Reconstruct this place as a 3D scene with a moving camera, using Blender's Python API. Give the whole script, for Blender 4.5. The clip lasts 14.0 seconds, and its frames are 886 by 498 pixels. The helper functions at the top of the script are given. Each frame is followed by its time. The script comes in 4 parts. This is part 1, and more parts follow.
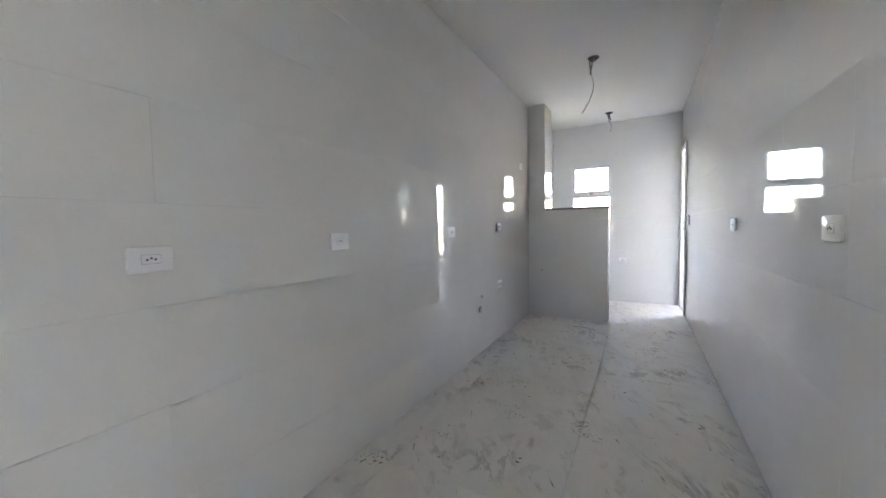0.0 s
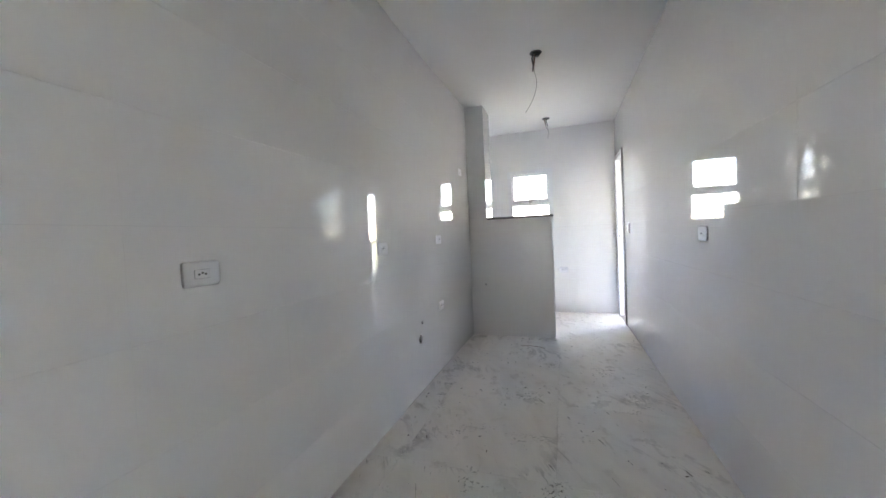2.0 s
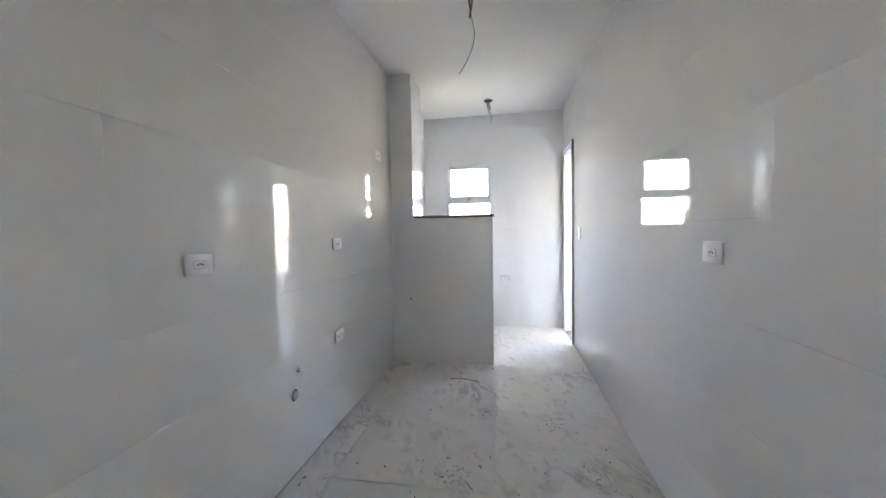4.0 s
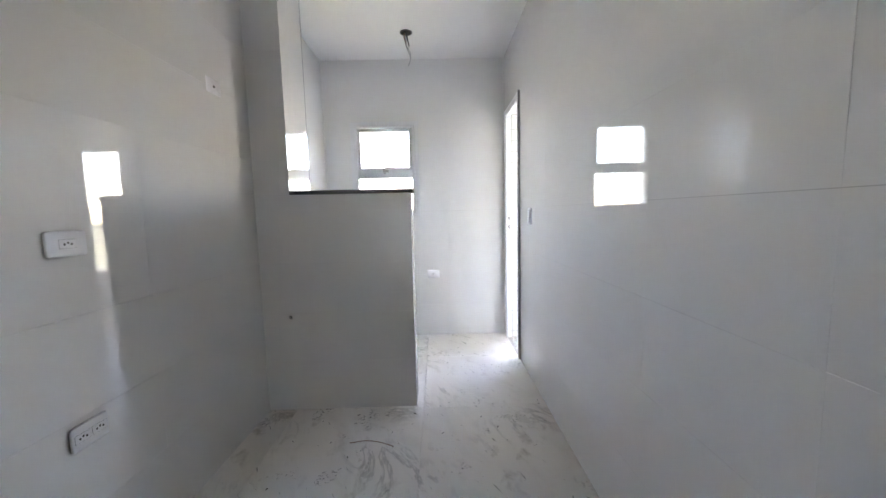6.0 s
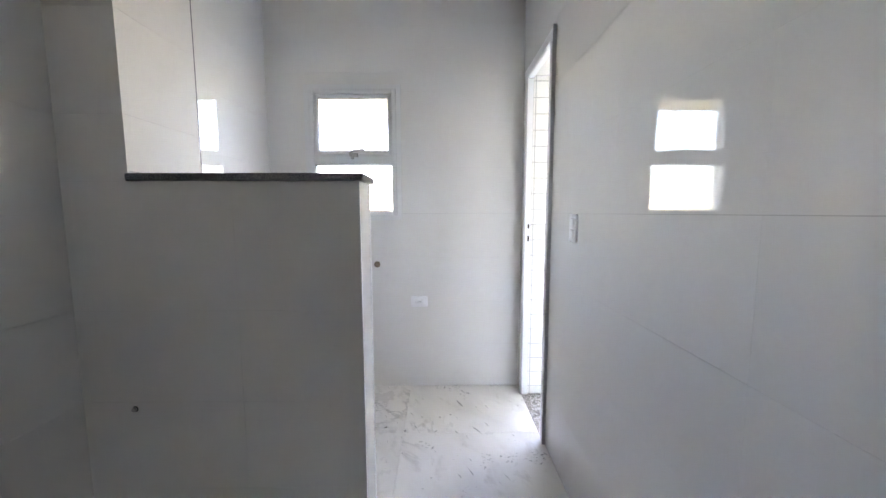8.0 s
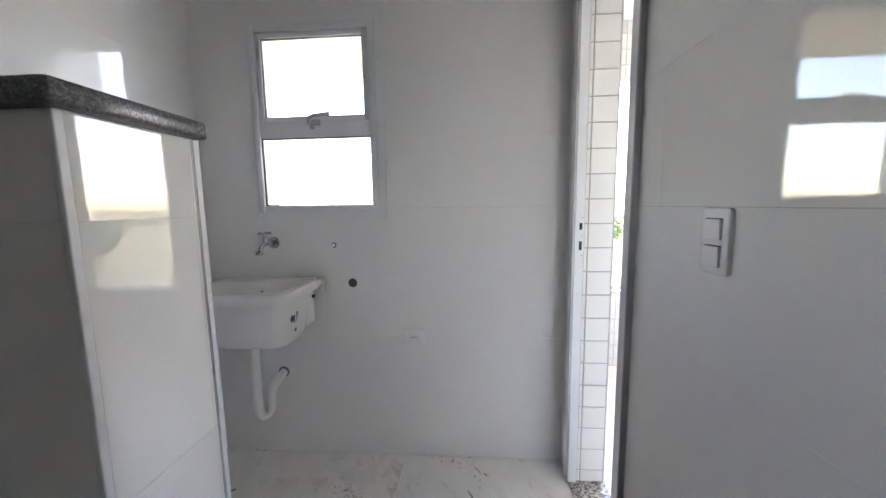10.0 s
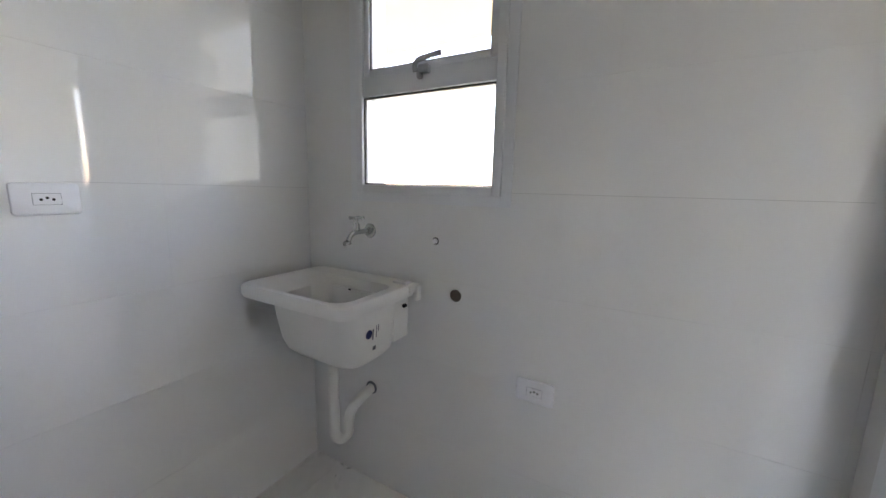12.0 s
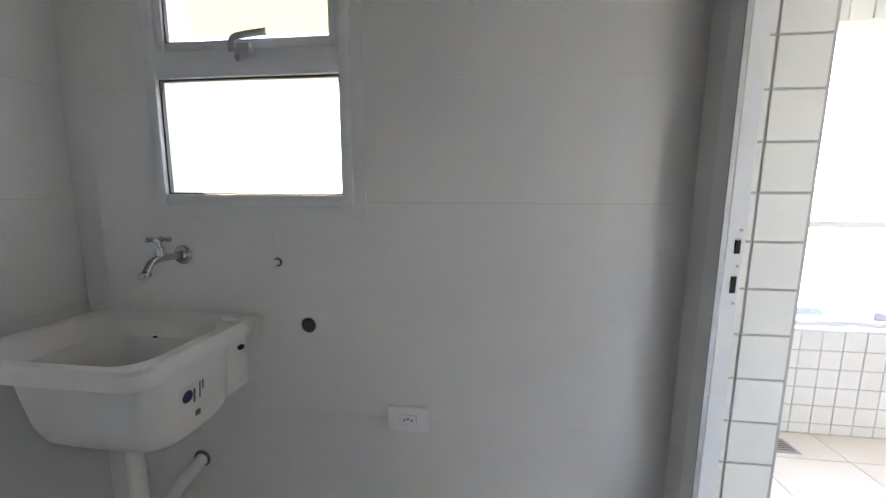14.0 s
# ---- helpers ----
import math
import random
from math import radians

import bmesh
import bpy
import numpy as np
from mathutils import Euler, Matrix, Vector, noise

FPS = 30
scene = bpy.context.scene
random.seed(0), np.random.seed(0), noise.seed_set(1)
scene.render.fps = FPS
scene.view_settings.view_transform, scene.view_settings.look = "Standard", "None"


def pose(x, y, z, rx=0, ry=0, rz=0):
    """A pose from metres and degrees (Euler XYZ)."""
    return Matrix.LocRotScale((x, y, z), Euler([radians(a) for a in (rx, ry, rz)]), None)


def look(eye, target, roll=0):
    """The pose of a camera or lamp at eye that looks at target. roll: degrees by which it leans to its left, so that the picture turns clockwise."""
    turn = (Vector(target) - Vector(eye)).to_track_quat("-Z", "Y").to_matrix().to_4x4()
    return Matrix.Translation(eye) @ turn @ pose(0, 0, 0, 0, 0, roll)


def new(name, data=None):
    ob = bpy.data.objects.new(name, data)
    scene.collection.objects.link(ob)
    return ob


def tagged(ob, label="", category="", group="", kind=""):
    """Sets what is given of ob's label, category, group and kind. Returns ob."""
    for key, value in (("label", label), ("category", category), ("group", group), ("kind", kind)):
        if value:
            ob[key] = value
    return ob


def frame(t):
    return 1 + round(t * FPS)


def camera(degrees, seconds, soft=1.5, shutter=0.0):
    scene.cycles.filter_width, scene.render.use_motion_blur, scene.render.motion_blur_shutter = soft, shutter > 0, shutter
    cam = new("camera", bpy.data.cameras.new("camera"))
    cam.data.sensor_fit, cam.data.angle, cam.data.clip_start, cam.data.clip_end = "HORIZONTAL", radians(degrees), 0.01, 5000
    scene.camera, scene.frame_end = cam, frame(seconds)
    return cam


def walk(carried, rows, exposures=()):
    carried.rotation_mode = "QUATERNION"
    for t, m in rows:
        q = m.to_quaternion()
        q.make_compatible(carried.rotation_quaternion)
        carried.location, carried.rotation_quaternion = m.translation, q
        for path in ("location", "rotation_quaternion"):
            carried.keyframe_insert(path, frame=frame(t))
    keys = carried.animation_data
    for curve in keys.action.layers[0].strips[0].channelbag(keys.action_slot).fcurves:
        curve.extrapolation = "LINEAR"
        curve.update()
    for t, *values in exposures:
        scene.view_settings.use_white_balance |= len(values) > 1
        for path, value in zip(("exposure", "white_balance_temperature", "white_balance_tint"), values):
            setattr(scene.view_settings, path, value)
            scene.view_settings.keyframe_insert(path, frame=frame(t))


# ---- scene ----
cam = camera(102.1, 14.0)
PATH = [
    (0, (1.267, -4.58, 1.144), (0.303, -2.831, 1.032), -1.3),
    (0.5, (1.257, -4.52, 1.137), (0.116, -2.882, 1.016), -1.6),
    (1, (1.269, -4.46, 1.144), (0.091, -2.851, 0.993), -1.6),
    (1.5, (1.157, -4.322, 1.157), (0.205, -2.569, 1.021), -1.3),
    (2, (1.052, -4.111, 1.176), (0.415, -2.217, 1.107), -2.6),
    (2.5, (1.015, -3.888, 1.164), (0.573, -1.938, 1.103), -3.3),
    (3, (1.034, -3.687, 1.199), (0.638, -1.728, 1.12), -2.0),
    (5.5, (1.074, -2.444, 1.221), (0.98, -0.452, 1.067), -1.4),
    (6, (1.103, -2.176, 1.214), (1.128, -0.186, 1.017), -1.4),
    (6.5, (1.168, -1.917, 1.225), (1.084, 0.074, 1.062), -1.5),
    (7, (1.204, -1.707, 1.221), (1.14, 0.281, 1.014), -1.3),
    (7.5, (1.187, -1.421, 1.242), (1.205, 0.569, 1.04), -0.1),
    (10, (1.318, -0.312, 1.251), (1.168, 1.667, 1.007), -0.9),
    (10.5, (1.343, -0.139, 1.257), (1.016, 1.805, 0.917), -0.5),
    (11, (1.317, 0.046, 1.255), (0.769, 1.942, 0.931), 1.2),
    (11.5, (1.289, 0.17, 1.248), (0.622, 2.024, 0.907), 2.2),
    (12, (1.292, 0.276, 1.242), (0.334, 2.002, 0.921), 1.5),
    (12.5, (1.278, 0.396, 1.259), (-0.006, 1.884, 0.886), 1.5),
    (13, (1.248, 0.483, 1.26), (-0.181, 1.827, 0.867), 1.4),
    (13.5, (1.235, 0.483, 1.255), (0.209, 2.164, 0.906), 1.3),
    (14, (1.251, 0.397, 1.247), (1.027, 2.366, 0.976), 0.4),
]
walk(cam, [(t, look(eye, target, roll)) for t, eye, target, roll in PATH],
     [(0, 5.88, 7400, 26), (3, 6.1, 7400, 26), (6.5, 5.7, 7450, 26), (7.5, 5.55, 7450, 26), (10, 4.65, 7600, 25), (11, 4.3, 7700, 24),
      (12.5, 4.42, 7800, 24), (13.2, 4.42, 7800, 24), (14, 4.25, 7700, 23)])

# ---- world, sun, exposure ----
world = bpy.data.worlds.new("sky")
scene.world = world
world.use_nodes = True
wn = world.node_tree.nodes
sky = wn.new("ShaderNodeTexSky")
sky.sky_type = 'NISHITA'
sky.sun_disc = False
sky.sun_elevation = radians(52)
sky.sun_rotation = radians(98)
wn["Background"].inputs["Strength"].default_value = 0.14
world.node_tree.links.new(sky.outputs[0], wn["Background"].inputs["Color"])
sun_data = bpy.data.lights.new("sun", 'SUN')
sun_data.energy = 2.0
sun_data.angle = radians(0.5)
sun_data.color = (1.0, 0.95, 0.88)
sun = new("sun", sun_data)
sun.matrix_world = look((9, -1.26, 11.63), (0, 0, 0))


# ---- materials ----
def mat(name, color, rough=0.5, metal=0.0, color2=None, scale=6.0, bump=0.0, bump_scale=60.0, spec=0.5, coat=0.0):
    """A surface with broad stains, fine grain and relief."""
    m = bpy.data.materials.new(name)
    m.use_nodes = True
    n, l = m.node_tree.nodes, m.node_tree.links
    b = n["Principled BSDF"]
    b.inputs["Metallic"].default_value = metal
    b.inputs["Specular IOR Level"].default_value = spec
    b.inputs["Coat Weight"].default_value = coat
    co = n.new("ShaderNodeTexCoord")
    big = n.new("ShaderNodeTexNoise")
    big.inputs["Scale"].default_value = scale
    big.inputs["Detail"].default_value = 6
    l.new(co.outputs["Object"], big.inputs["Vector"])
    ramp = n.new("ShaderNodeMix")
    ramp.data_type = 'RGBA'
    c2 = color2 or tuple(c * 0.93 for c in color)
    ramp.inputs[6].default_value = (*color, 1)
    ramp.inputs[7].default_value = (*c2, 1)
    l.new(big.outputs["Fac"], ramp.inputs[0])
    l.new(ramp.outputs[2], b.inputs["Base Color"])
    mr = n.new("ShaderNodeMapRange")
    mr.inputs[3].default_value = rough * 0.8
    mr.inputs[4].default_value = min(1, rough * 1.2)
    l.new(big.outputs["Fac"], mr.inputs[0])
    l.new(mr.outputs[0], b.inputs["Roughness"])
    if bump:
        fine = n.new("ShaderNodeTexNoise")
        fine.inputs["Scale"].default_value = bump_scale
        fine.inputs["Detail"].default_value = 4
        l.new(co.outputs["Object"], fine.inputs["Vector"])
        bp = n.new("ShaderNodeBump")
        bp.inputs["Strength"].default_value = bump
        bp.inputs["Distance"].default_value = 0.002
        l.new(fine.outputs["Fac"], bp.inputs["Height"])
        l.new(bp.outputs[0], b.inputs["Normal"])
    return m


def tile_mat(name, color, rough, wave, wave_scale):
    """Glazed ceramic: slow waviness in the glaze, faint dust, small differences from tile to tile."""
    m = bpy.data.materials.new(name)
    m.use_nodes = True
    n, l = m.node_tree.nodes, m.node_tree.links
    b = n["Principled BSDF"]
    b.inputs["IOR"].default_value = 1.55
    co = n.new("ShaderNodeTexCoord")
    info = n.new("ShaderNodeObjectInfo")
    geo = n.new("ShaderNodeNewGeometry")
    dust = n.new("ShaderNodeTexNoise")
    dust.inputs["Scale"].default_value = 2.2
    dust.inputs["Detail"].default_value = 7
    dust.inputs["Roughness"].default_value = 0.65
    l.new(geo.outputs["Position"], dust.inputs["Vector"])
    mix = n.new("ShaderNodeMix")
    mix.data_type = 'RGBA'
    mix.inputs[6].default_value = (*color, 1)
    mix.inputs[7].default_value = (*(c * f for c, f in zip(color, (0.93, 0.925, 0.91))), 1)
    l.new(dust.outputs["Fac"], mix.inputs[0])
    hsv = n.new("ShaderNodeHueSaturation")
    vr = n.new("ShaderNodeMapRange")
    vr.inputs[3].default_value, vr.inputs[4].default_value = 0.994, 1.004
    l.new(info.outputs["Random"], vr.inputs[0])
    l.new(vr.outputs[0], hsv.inputs["Value"])
    l.new(mix.outputs[2], hsv.inputs["Color"])
    l.new(hsv.outputs[0], b.inputs["Base Color"])
    rr = n.new("ShaderNodeMapRange")
    rr.inputs[1].default_value, rr.inputs[2].default_value = 0.35, 0.75
    rr.inputs[3].default_value, rr.inputs[4].default_value = rough * 0.8, rough * 1.6
    l.new(dust.outputs["Fac"], rr.inputs[0])
    l.new(rr.outputs[0], b.inputs["Roughness"])
    wav = n.new("ShaderNodeTexNoise")
    wav.inputs["Scale"].default_value = wave_scale
    wav.inputs["Detail"].default_value = 1
    l.new(geo.outputs["Position"], wav.inputs["Vector"])
    bp = n.new("ShaderNodeBump")
    bp.inputs["Strength"].default_value = wave
    bp.inputs["Distance"].default_value = 0.01
    l.new(wav.outputs["Fac"], bp.inputs["Height"])
    l.new(bp.outputs[0], b.inputs["Normal"])
    return m


def marble_mat(name):
    """White porcelain with grey veins, trodden-in dust and brownish scuffs."""
    m = bpy.data.materials.new(name)
    m.use_nodes = True
    n, l = m.node_tree.nodes, m.node_tree.links
    b = n["Principled BSDF"]
    geo = n.new("ShaderNodeNewGeometry")
    info = n.new("ShaderNodeObjectInfo")
    off = n.new("ShaderNodeVectorMath")
    off.operation = 'ADD'
    comb = n.new("ShaderNodeCombineXYZ")
    mul = n.new("ShaderNodeMath")
    mul.operation = 'MULTIPLY'
    mul.inputs[1].default_value = 40
    l.new(info.outputs["Random"], mul.inputs[0])
    l.new(mul.outputs[0], comb.inputs[2])
    l.new(geo.outputs["Position"], off.inputs[0])
    l.new(comb.outputs[0], off.inputs[1])

    def noise_node(scale, detail, rough, dist, vec):
        t = n.new("ShaderNodeTexNoise")
        for key, v in (("Scale", scale), ("Detail", detail), ("Roughness", rough), ("Distortion", dist)):
            t.inputs[key].default_value = v
        l.new(vec, t.inputs["Vector"])
        return t

    def remap(sock, a, c, lo, hi):
        r = n.new("ShaderNodeMapRange")
        for i, v in enumerate((a, c, lo, hi)):
            r.inputs[i + 1].default_value = v
        l.new(sock, r.inputs[0])
        return r.outputs[0]

    def blend(fac, a, c):
        x = n.new("ShaderNodeMix")
        x.data_type = 'RGBA'
        for i, v in ((6, a), (7, c)):
            if isinstance(v, tuple):
                x.inputs[i].default_value = (*v, 1)
            else:
                l.new(v, x.inputs[i])
        l.new(fac, x.inputs[0])
        return x.outputs[2]

    def times(a, c):
        x = n.new("ShaderNodeMath")
        x.operation = 'MULTIPLY'
        l.new(a, x.inputs[0])
        l.new(c, x.inputs[1])
        return x.outputs[0]

    # veins run askew across the tile
    mapp = n.new("ShaderNodeMapping")
    mapp.vector_type = 'TEXTURE'
    mapp.inputs["Rotation"].default_value = (0, 0, radians(-58))
    mapp.inputs["Scale"].default_value = (1.0, 0.42, 1.0)
    l.new(off.outputs[0], mapp.inputs["Vector"])
    v1 = noise_node(1.7, 7, 0.62, 0.9, mapp.outputs[0])
    d1 = n.new("ShaderNodeMath")
    d1.operation = 'SUBTRACT'
    d1.inputs[1].default_value = 0.5
    l.new(v1.outputs["Fac"], d1.inputs[0])
    a1 = n.new("ShaderNodeMath")
    a1.operation = 'ABSOLUTE'
    l.new(d1.outputs[0], a1.inputs[0])
    vein = remap(a1.outputs[0], 0.0, 0.035, 1.0, 0.0)
    gate = remap(noise_node(2.6, 3, 0.5, 0.0, off.outputs[0]).outputs["Fac"], 0.50, 0.68, 0.0, 0.6)
    cloud = remap(noise_node(2.2, 6, 0.6, 0.6, mapp.outputs[0]).outputs["Fac"], 0.45, 0.75, 0.0, 0.5)
    c = blend(cloud, (0.79, 0.77, 0.735), (0.63, 0.605, 0.565))
    c = blend(times(vein, gate), c, (0.30, 0.285, 0.27))
    # scuffs and dried mortar smears, streaked
    m2 = n.new("ShaderNodeMapping")
    m2.vector_type = 'TEXTURE'
    m2.inputs["Rotation"].default_value = (0, 0, radians(-75))
    m2.inputs["Scale"].default_value = (1.0, 0.62, 1.0)
    l.new(geo.outputs["Position"], m2.inputs["Vector"])
    smear = remap(noise_node(6.5, 7, 0.6, 0.35, m2.outputs[0]).outputs["Fac"], 0.56, 0.74, 0.0, 0.7)
    where = remap(noise_node(1.9, 4, 0.5, 0.0, geo.outputs["Position"]).outputs["Fac"], 0.43, 0.62, 0.08, 1.0)
    c = blend(times(smear, where), c, (0.30, 0.26, 0.21))
    # short dark scratches and drag marks
    m3 = n.new("ShaderNodeMapping")
    m3.vector_type = 'TEXTURE'
    m3.inputs["Rotation"].default_value = (0, 0, radians(-62))
    m3.inputs["Scale"].default_value = (1.0, 0.15, 1.0)
    l.new(geo.outputs["Position"], m3.inputs["Vector"])
    marks = remap(noise_node(7.0, 3, 0.5, 0.4, m3.outputs[0]).outputs["Fac"], 0.69, 0.73, 0.0, 0.75)
    c = blend(marks, c, (0.16, 0.14, 0.12))
    flecks = remap(noise_node(55, 3, 0.6, 0.0, geo.outputs["Position"]).outputs["Fac"], 0.55, 0.62, 0.0, 0.85)
    patch = remap(noise_node(4.2, 2, 0.5, 0.3, geo.outputs["Position"]).outputs["Fac"], 0.62, 0.68, 0.0, 1.0)
    spots = times(flecks, patch)
    c = blend(spots, c, (0.17, 0.15, 0.13))
    l.new(c, b.inputs["Base Color"])
    film = noise_node(3.0, 6, 0.6, 0.0, geo.outputs["Position"])
    l.new(remap(film.outputs["Fac"], 0.3, 0.75, 0.22, 0.6), b.inputs["Roughness"])
    return m


def glass_mat(name):
    m = bpy.data.materials.new(name)
    m.use_nodes = True
    b = m.node_tree.nodes["Principled BSDF"]
    b.inputs["Transmission Weight"].default_value = 1.0
    b.inputs["Roughness"].default_value = 0.0
    b.inputs["IOR"].default_value = 1.1
    b.inputs["Base Color"].default_value = (0.97, 0.99, 0.98, 1)
    return m


def granite_mat(name, dark, light, scale):
    m = bpy.data.materials.new(name)
    m.use_nodes = True
    n, l = m.node_tree.nodes, m.node_tree.links
    b = n["Principled BSDF"]
    geo = n.new("ShaderNodeNewGeometry")
    vo = n.new("ShaderNodeTexVoronoi")
    vo.inputs["Scale"].default_value = scale
    l.new(geo.outputs["Position"], vo.inputs["Vector"])
    no = n.new("ShaderNodeTexNoise")
    no.inputs["Scale"].default_value = scale * 0.4
    no.inputs["Detail"].default_value = 8
    l.new(geo.outputs["Position"], no.inputs["Vector"])
    sep = n.new("ShaderNodeSeparateColor")
    l.new(vo.outputs["Color"], sep.inputs[0])
    add = n.new("ShaderNodeMath")
    add.operation = 'MULTIPLY'
    l.new(sep.outputs[0], add.inputs[0])
    l.new(no.outputs["Fac"], add.inputs[1])
    mr = n.new("ShaderNodeMapRange")
    mr.inputs[1].default_value, mr.inputs[2].default_value = 0.1, 0.5
    l.new(add.outputs[0], mr.inputs[0])
    mix = n.new("ShaderNodeMix")
    mix.data_type = 'RGBA'
    mix.inputs[6].default_value = (*dark, 1)
    mix.inputs[7].default_value = (*light, 1)
    l.new(mr.outputs[0], mix.inputs[0])
    l.new(mix.outputs[2], b.inputs["Base Color"])
    b.inputs["Roughness"].default_value = 0.3
    return m


M_TILE = tile_mat("glazed_wall_tile", (0.80, 0.795, 0.78), 0.03, 0.014, 7.0)
M_SMALL = tile_mat("small_white_tile", (0.80, 0.79, 0.76), 0.15, 0.03, 12.0)
M_GROUT = mat("white_grout", (0.66, 0.65, 0.63), 0.85, bump=0.3)
M_GREYGROUT = mat("grey_grout", (0.42, 0.42, 0.41), 0.9, bump=0.3)
M_PALEGROUT = mat("pale_grout", (0.55, 0.54, 0.52), 0.9, bump=0.3)
M_FLOORGROUT = mat("floor_grout", (0.55, 0.53, 0.49), 0.9)
M_FLOOR = marble_mat("marble_porcelain")
M_CEIL = mat("ceiling_paint", (0.80, 0.80, 0.79), 0.9, scale=1.5, color2=(0.77, 0.77, 0.76), bump=0.08, bump_scale=120)
M_PLASTER = mat("painted_plaster", (0.78, 0.77, 0.74), 0.85, bump=0.15)
M_CREAM = mat("cream_render", (0.60, 0.51, 0.42), 0.9, bump=0.3, scale=2)
M_ALU = mat("white_aluminium", (0.74, 0.75, 0.76), 0.32, bump=0.02, scale=15)
M_GREYALU = mat("grey_edge_strip", (0.38, 0.38, 0.39), 0.35, metal=0.6)
M_RUBBER = mat("black_gasket", (0.03, 0.03, 0.03), 0.6)
M_CHROME = mat("chrome", (0.42, 0.42, 0.42), 0.14, metal=1.0, scale=30)
M_STEEL = mat("dull_steel", (0.46, 0.45, 0.44), 0.4, metal=0.6)
M_PLASTIC = mat("white_plastic", (0.84, 0.84, 0.86), 0.3, scale=20)
M_SINK = mat("white_polymer", (0.80, 0.79, 0.76), 0.32, scale=9, color2=(0.74, 0.73, 0.69), bump=0.03)
M_PVC = mat("white_pvc", (0.76, 0.75, 0.71), 0.38, scale=14)
M_DARK = mat("dark_hollow", (0.025, 0.022, 0.02), 0.9)
M_BROWN = mat("raw_brown_hole", (0.11, 0.08, 0.06), 0.95, bump=0.5)
M_BLUE = mat("blue_sticker_ink", (0.02, 0.03, 0.14), 0.4)
M_INK = mat("grey_sticker_ink", (0.12, 0.12, 0.14), 0.5)
M_WIRE = mat("black_cable", (0.03, 0.03, 0.03), 0.5)
M_WIREGREY = mat("grey_cable", (0.25, 0.25, 0.25), 0.5)
M_WIREBROWN = mat("copper_brown", (0.22, 0.12, 0.07), 0.5)
M_GRANITE = granite_mat("grey_granite", (0.075, 0.075, 0.08), (0.20, 0.20, 0.205), 420)
M_SPECKLE = granite_mat("speckled_granite", (0.10, 0.085, 0.075), (0.62, 0.58, 0.54), 150)
M_GLASS = glass_mat("clear_glass")
M_PALE = mat("balcony_floor_tile", (0.72, 0.68, 0.61), 0.45, scale=3, color2=(0.62, 0.58, 0.52), bump=0.1)
M_ASPHALT = mat("asphalt", (0.055, 0.055, 0.058), 0.9, bump=0.5)
M_GRASS = mat("dry_sandy_ground", (0.24, 0.23, 0.15), 0.95, color2=(0.15, 0.17, 0.08), scale=0.3)
M_LEAF = mat("leaves", (0.05, 0.10, 0.03), 0.7, color2=(0.09, 0.14, 0.05), scale=3)
M_BARK = mat("bark", (0.16, 0.12, 0.09), 0.9, bump=0.6, bump_scale=20)
M_CARS = [mat("car_paint_silver", (0.50, 0.52, 0.54), 0.25, metal=0.3), mat("car_paint_white", (0.78, 0.78, 0.78), 0.25),
          mat("car_paint_dark", (0.06, 0.07, 0.08), 0.25)]
M_CARGLASS = mat("car_glass", (0.03, 0.04, 0.05), 0.08)
M_TYRE = mat("tyre", (0.03, 0.03, 0.03), 0.85)
M_DEBRIS = mat("mortar_crumb", (0.10, 0.085, 0.07), 0.95)


# ---- mesh helpers ----
def box_bm(x0, y0, z0, x1, y1, z1, bevel=0.0, seg=2):
    bm = bmesh.new()
    bmesh.ops.create_cube(bm, size=1)
    for v in bm.verts:
        v.co = Vector(((x0 + x1) / 2 + v.co.x * (x1 - x0), (y0 + y1) / 2 + v.co.y * (y1 - y0), (z0 + z1) / 2 + v.co.z * (z1 - z0)))
    if bevel:
        bmesh.ops.bevel(bm, geom=bm.edges[:], offset=bevel, segments=seg, affect='EDGES', profile=0.5)
    return bm


def merge(*bms):
    out = bms[0]
    for other in bms[1:]:
        me = bpy.data.meshes.new("tmp")
        other.to_mesh(me)
        out.from_mesh(me)
        bpy.data.meshes.remove(me)
        other.free()
    return out


def turned(bm, m):
    bmesh.ops.transform(bm, matrix=m, verts=bm.verts[:])
    return bm


def cyl_bm(r1, r2, h, seg=24, bevel=0.0):
    """Along +z from 0 to h."""
    bm = bmesh.new()
    bmesh.ops.create_cone(bm, cap_ends=True, segments=seg, radius1=r1, radius2=r2, depth=h)
    turned(bm, Matrix.Translation((0, 0, h / 2)))
    if bevel:
        ed = [e for e in bm.edges if abs(e.verts[0].co.z - e.verts[1].co.z) < 1e-6]
        bmesh.ops.bevel(bm, geom=ed, offset=bevel, segments=2, affect='EDGES', profile=0.5)
    return bm


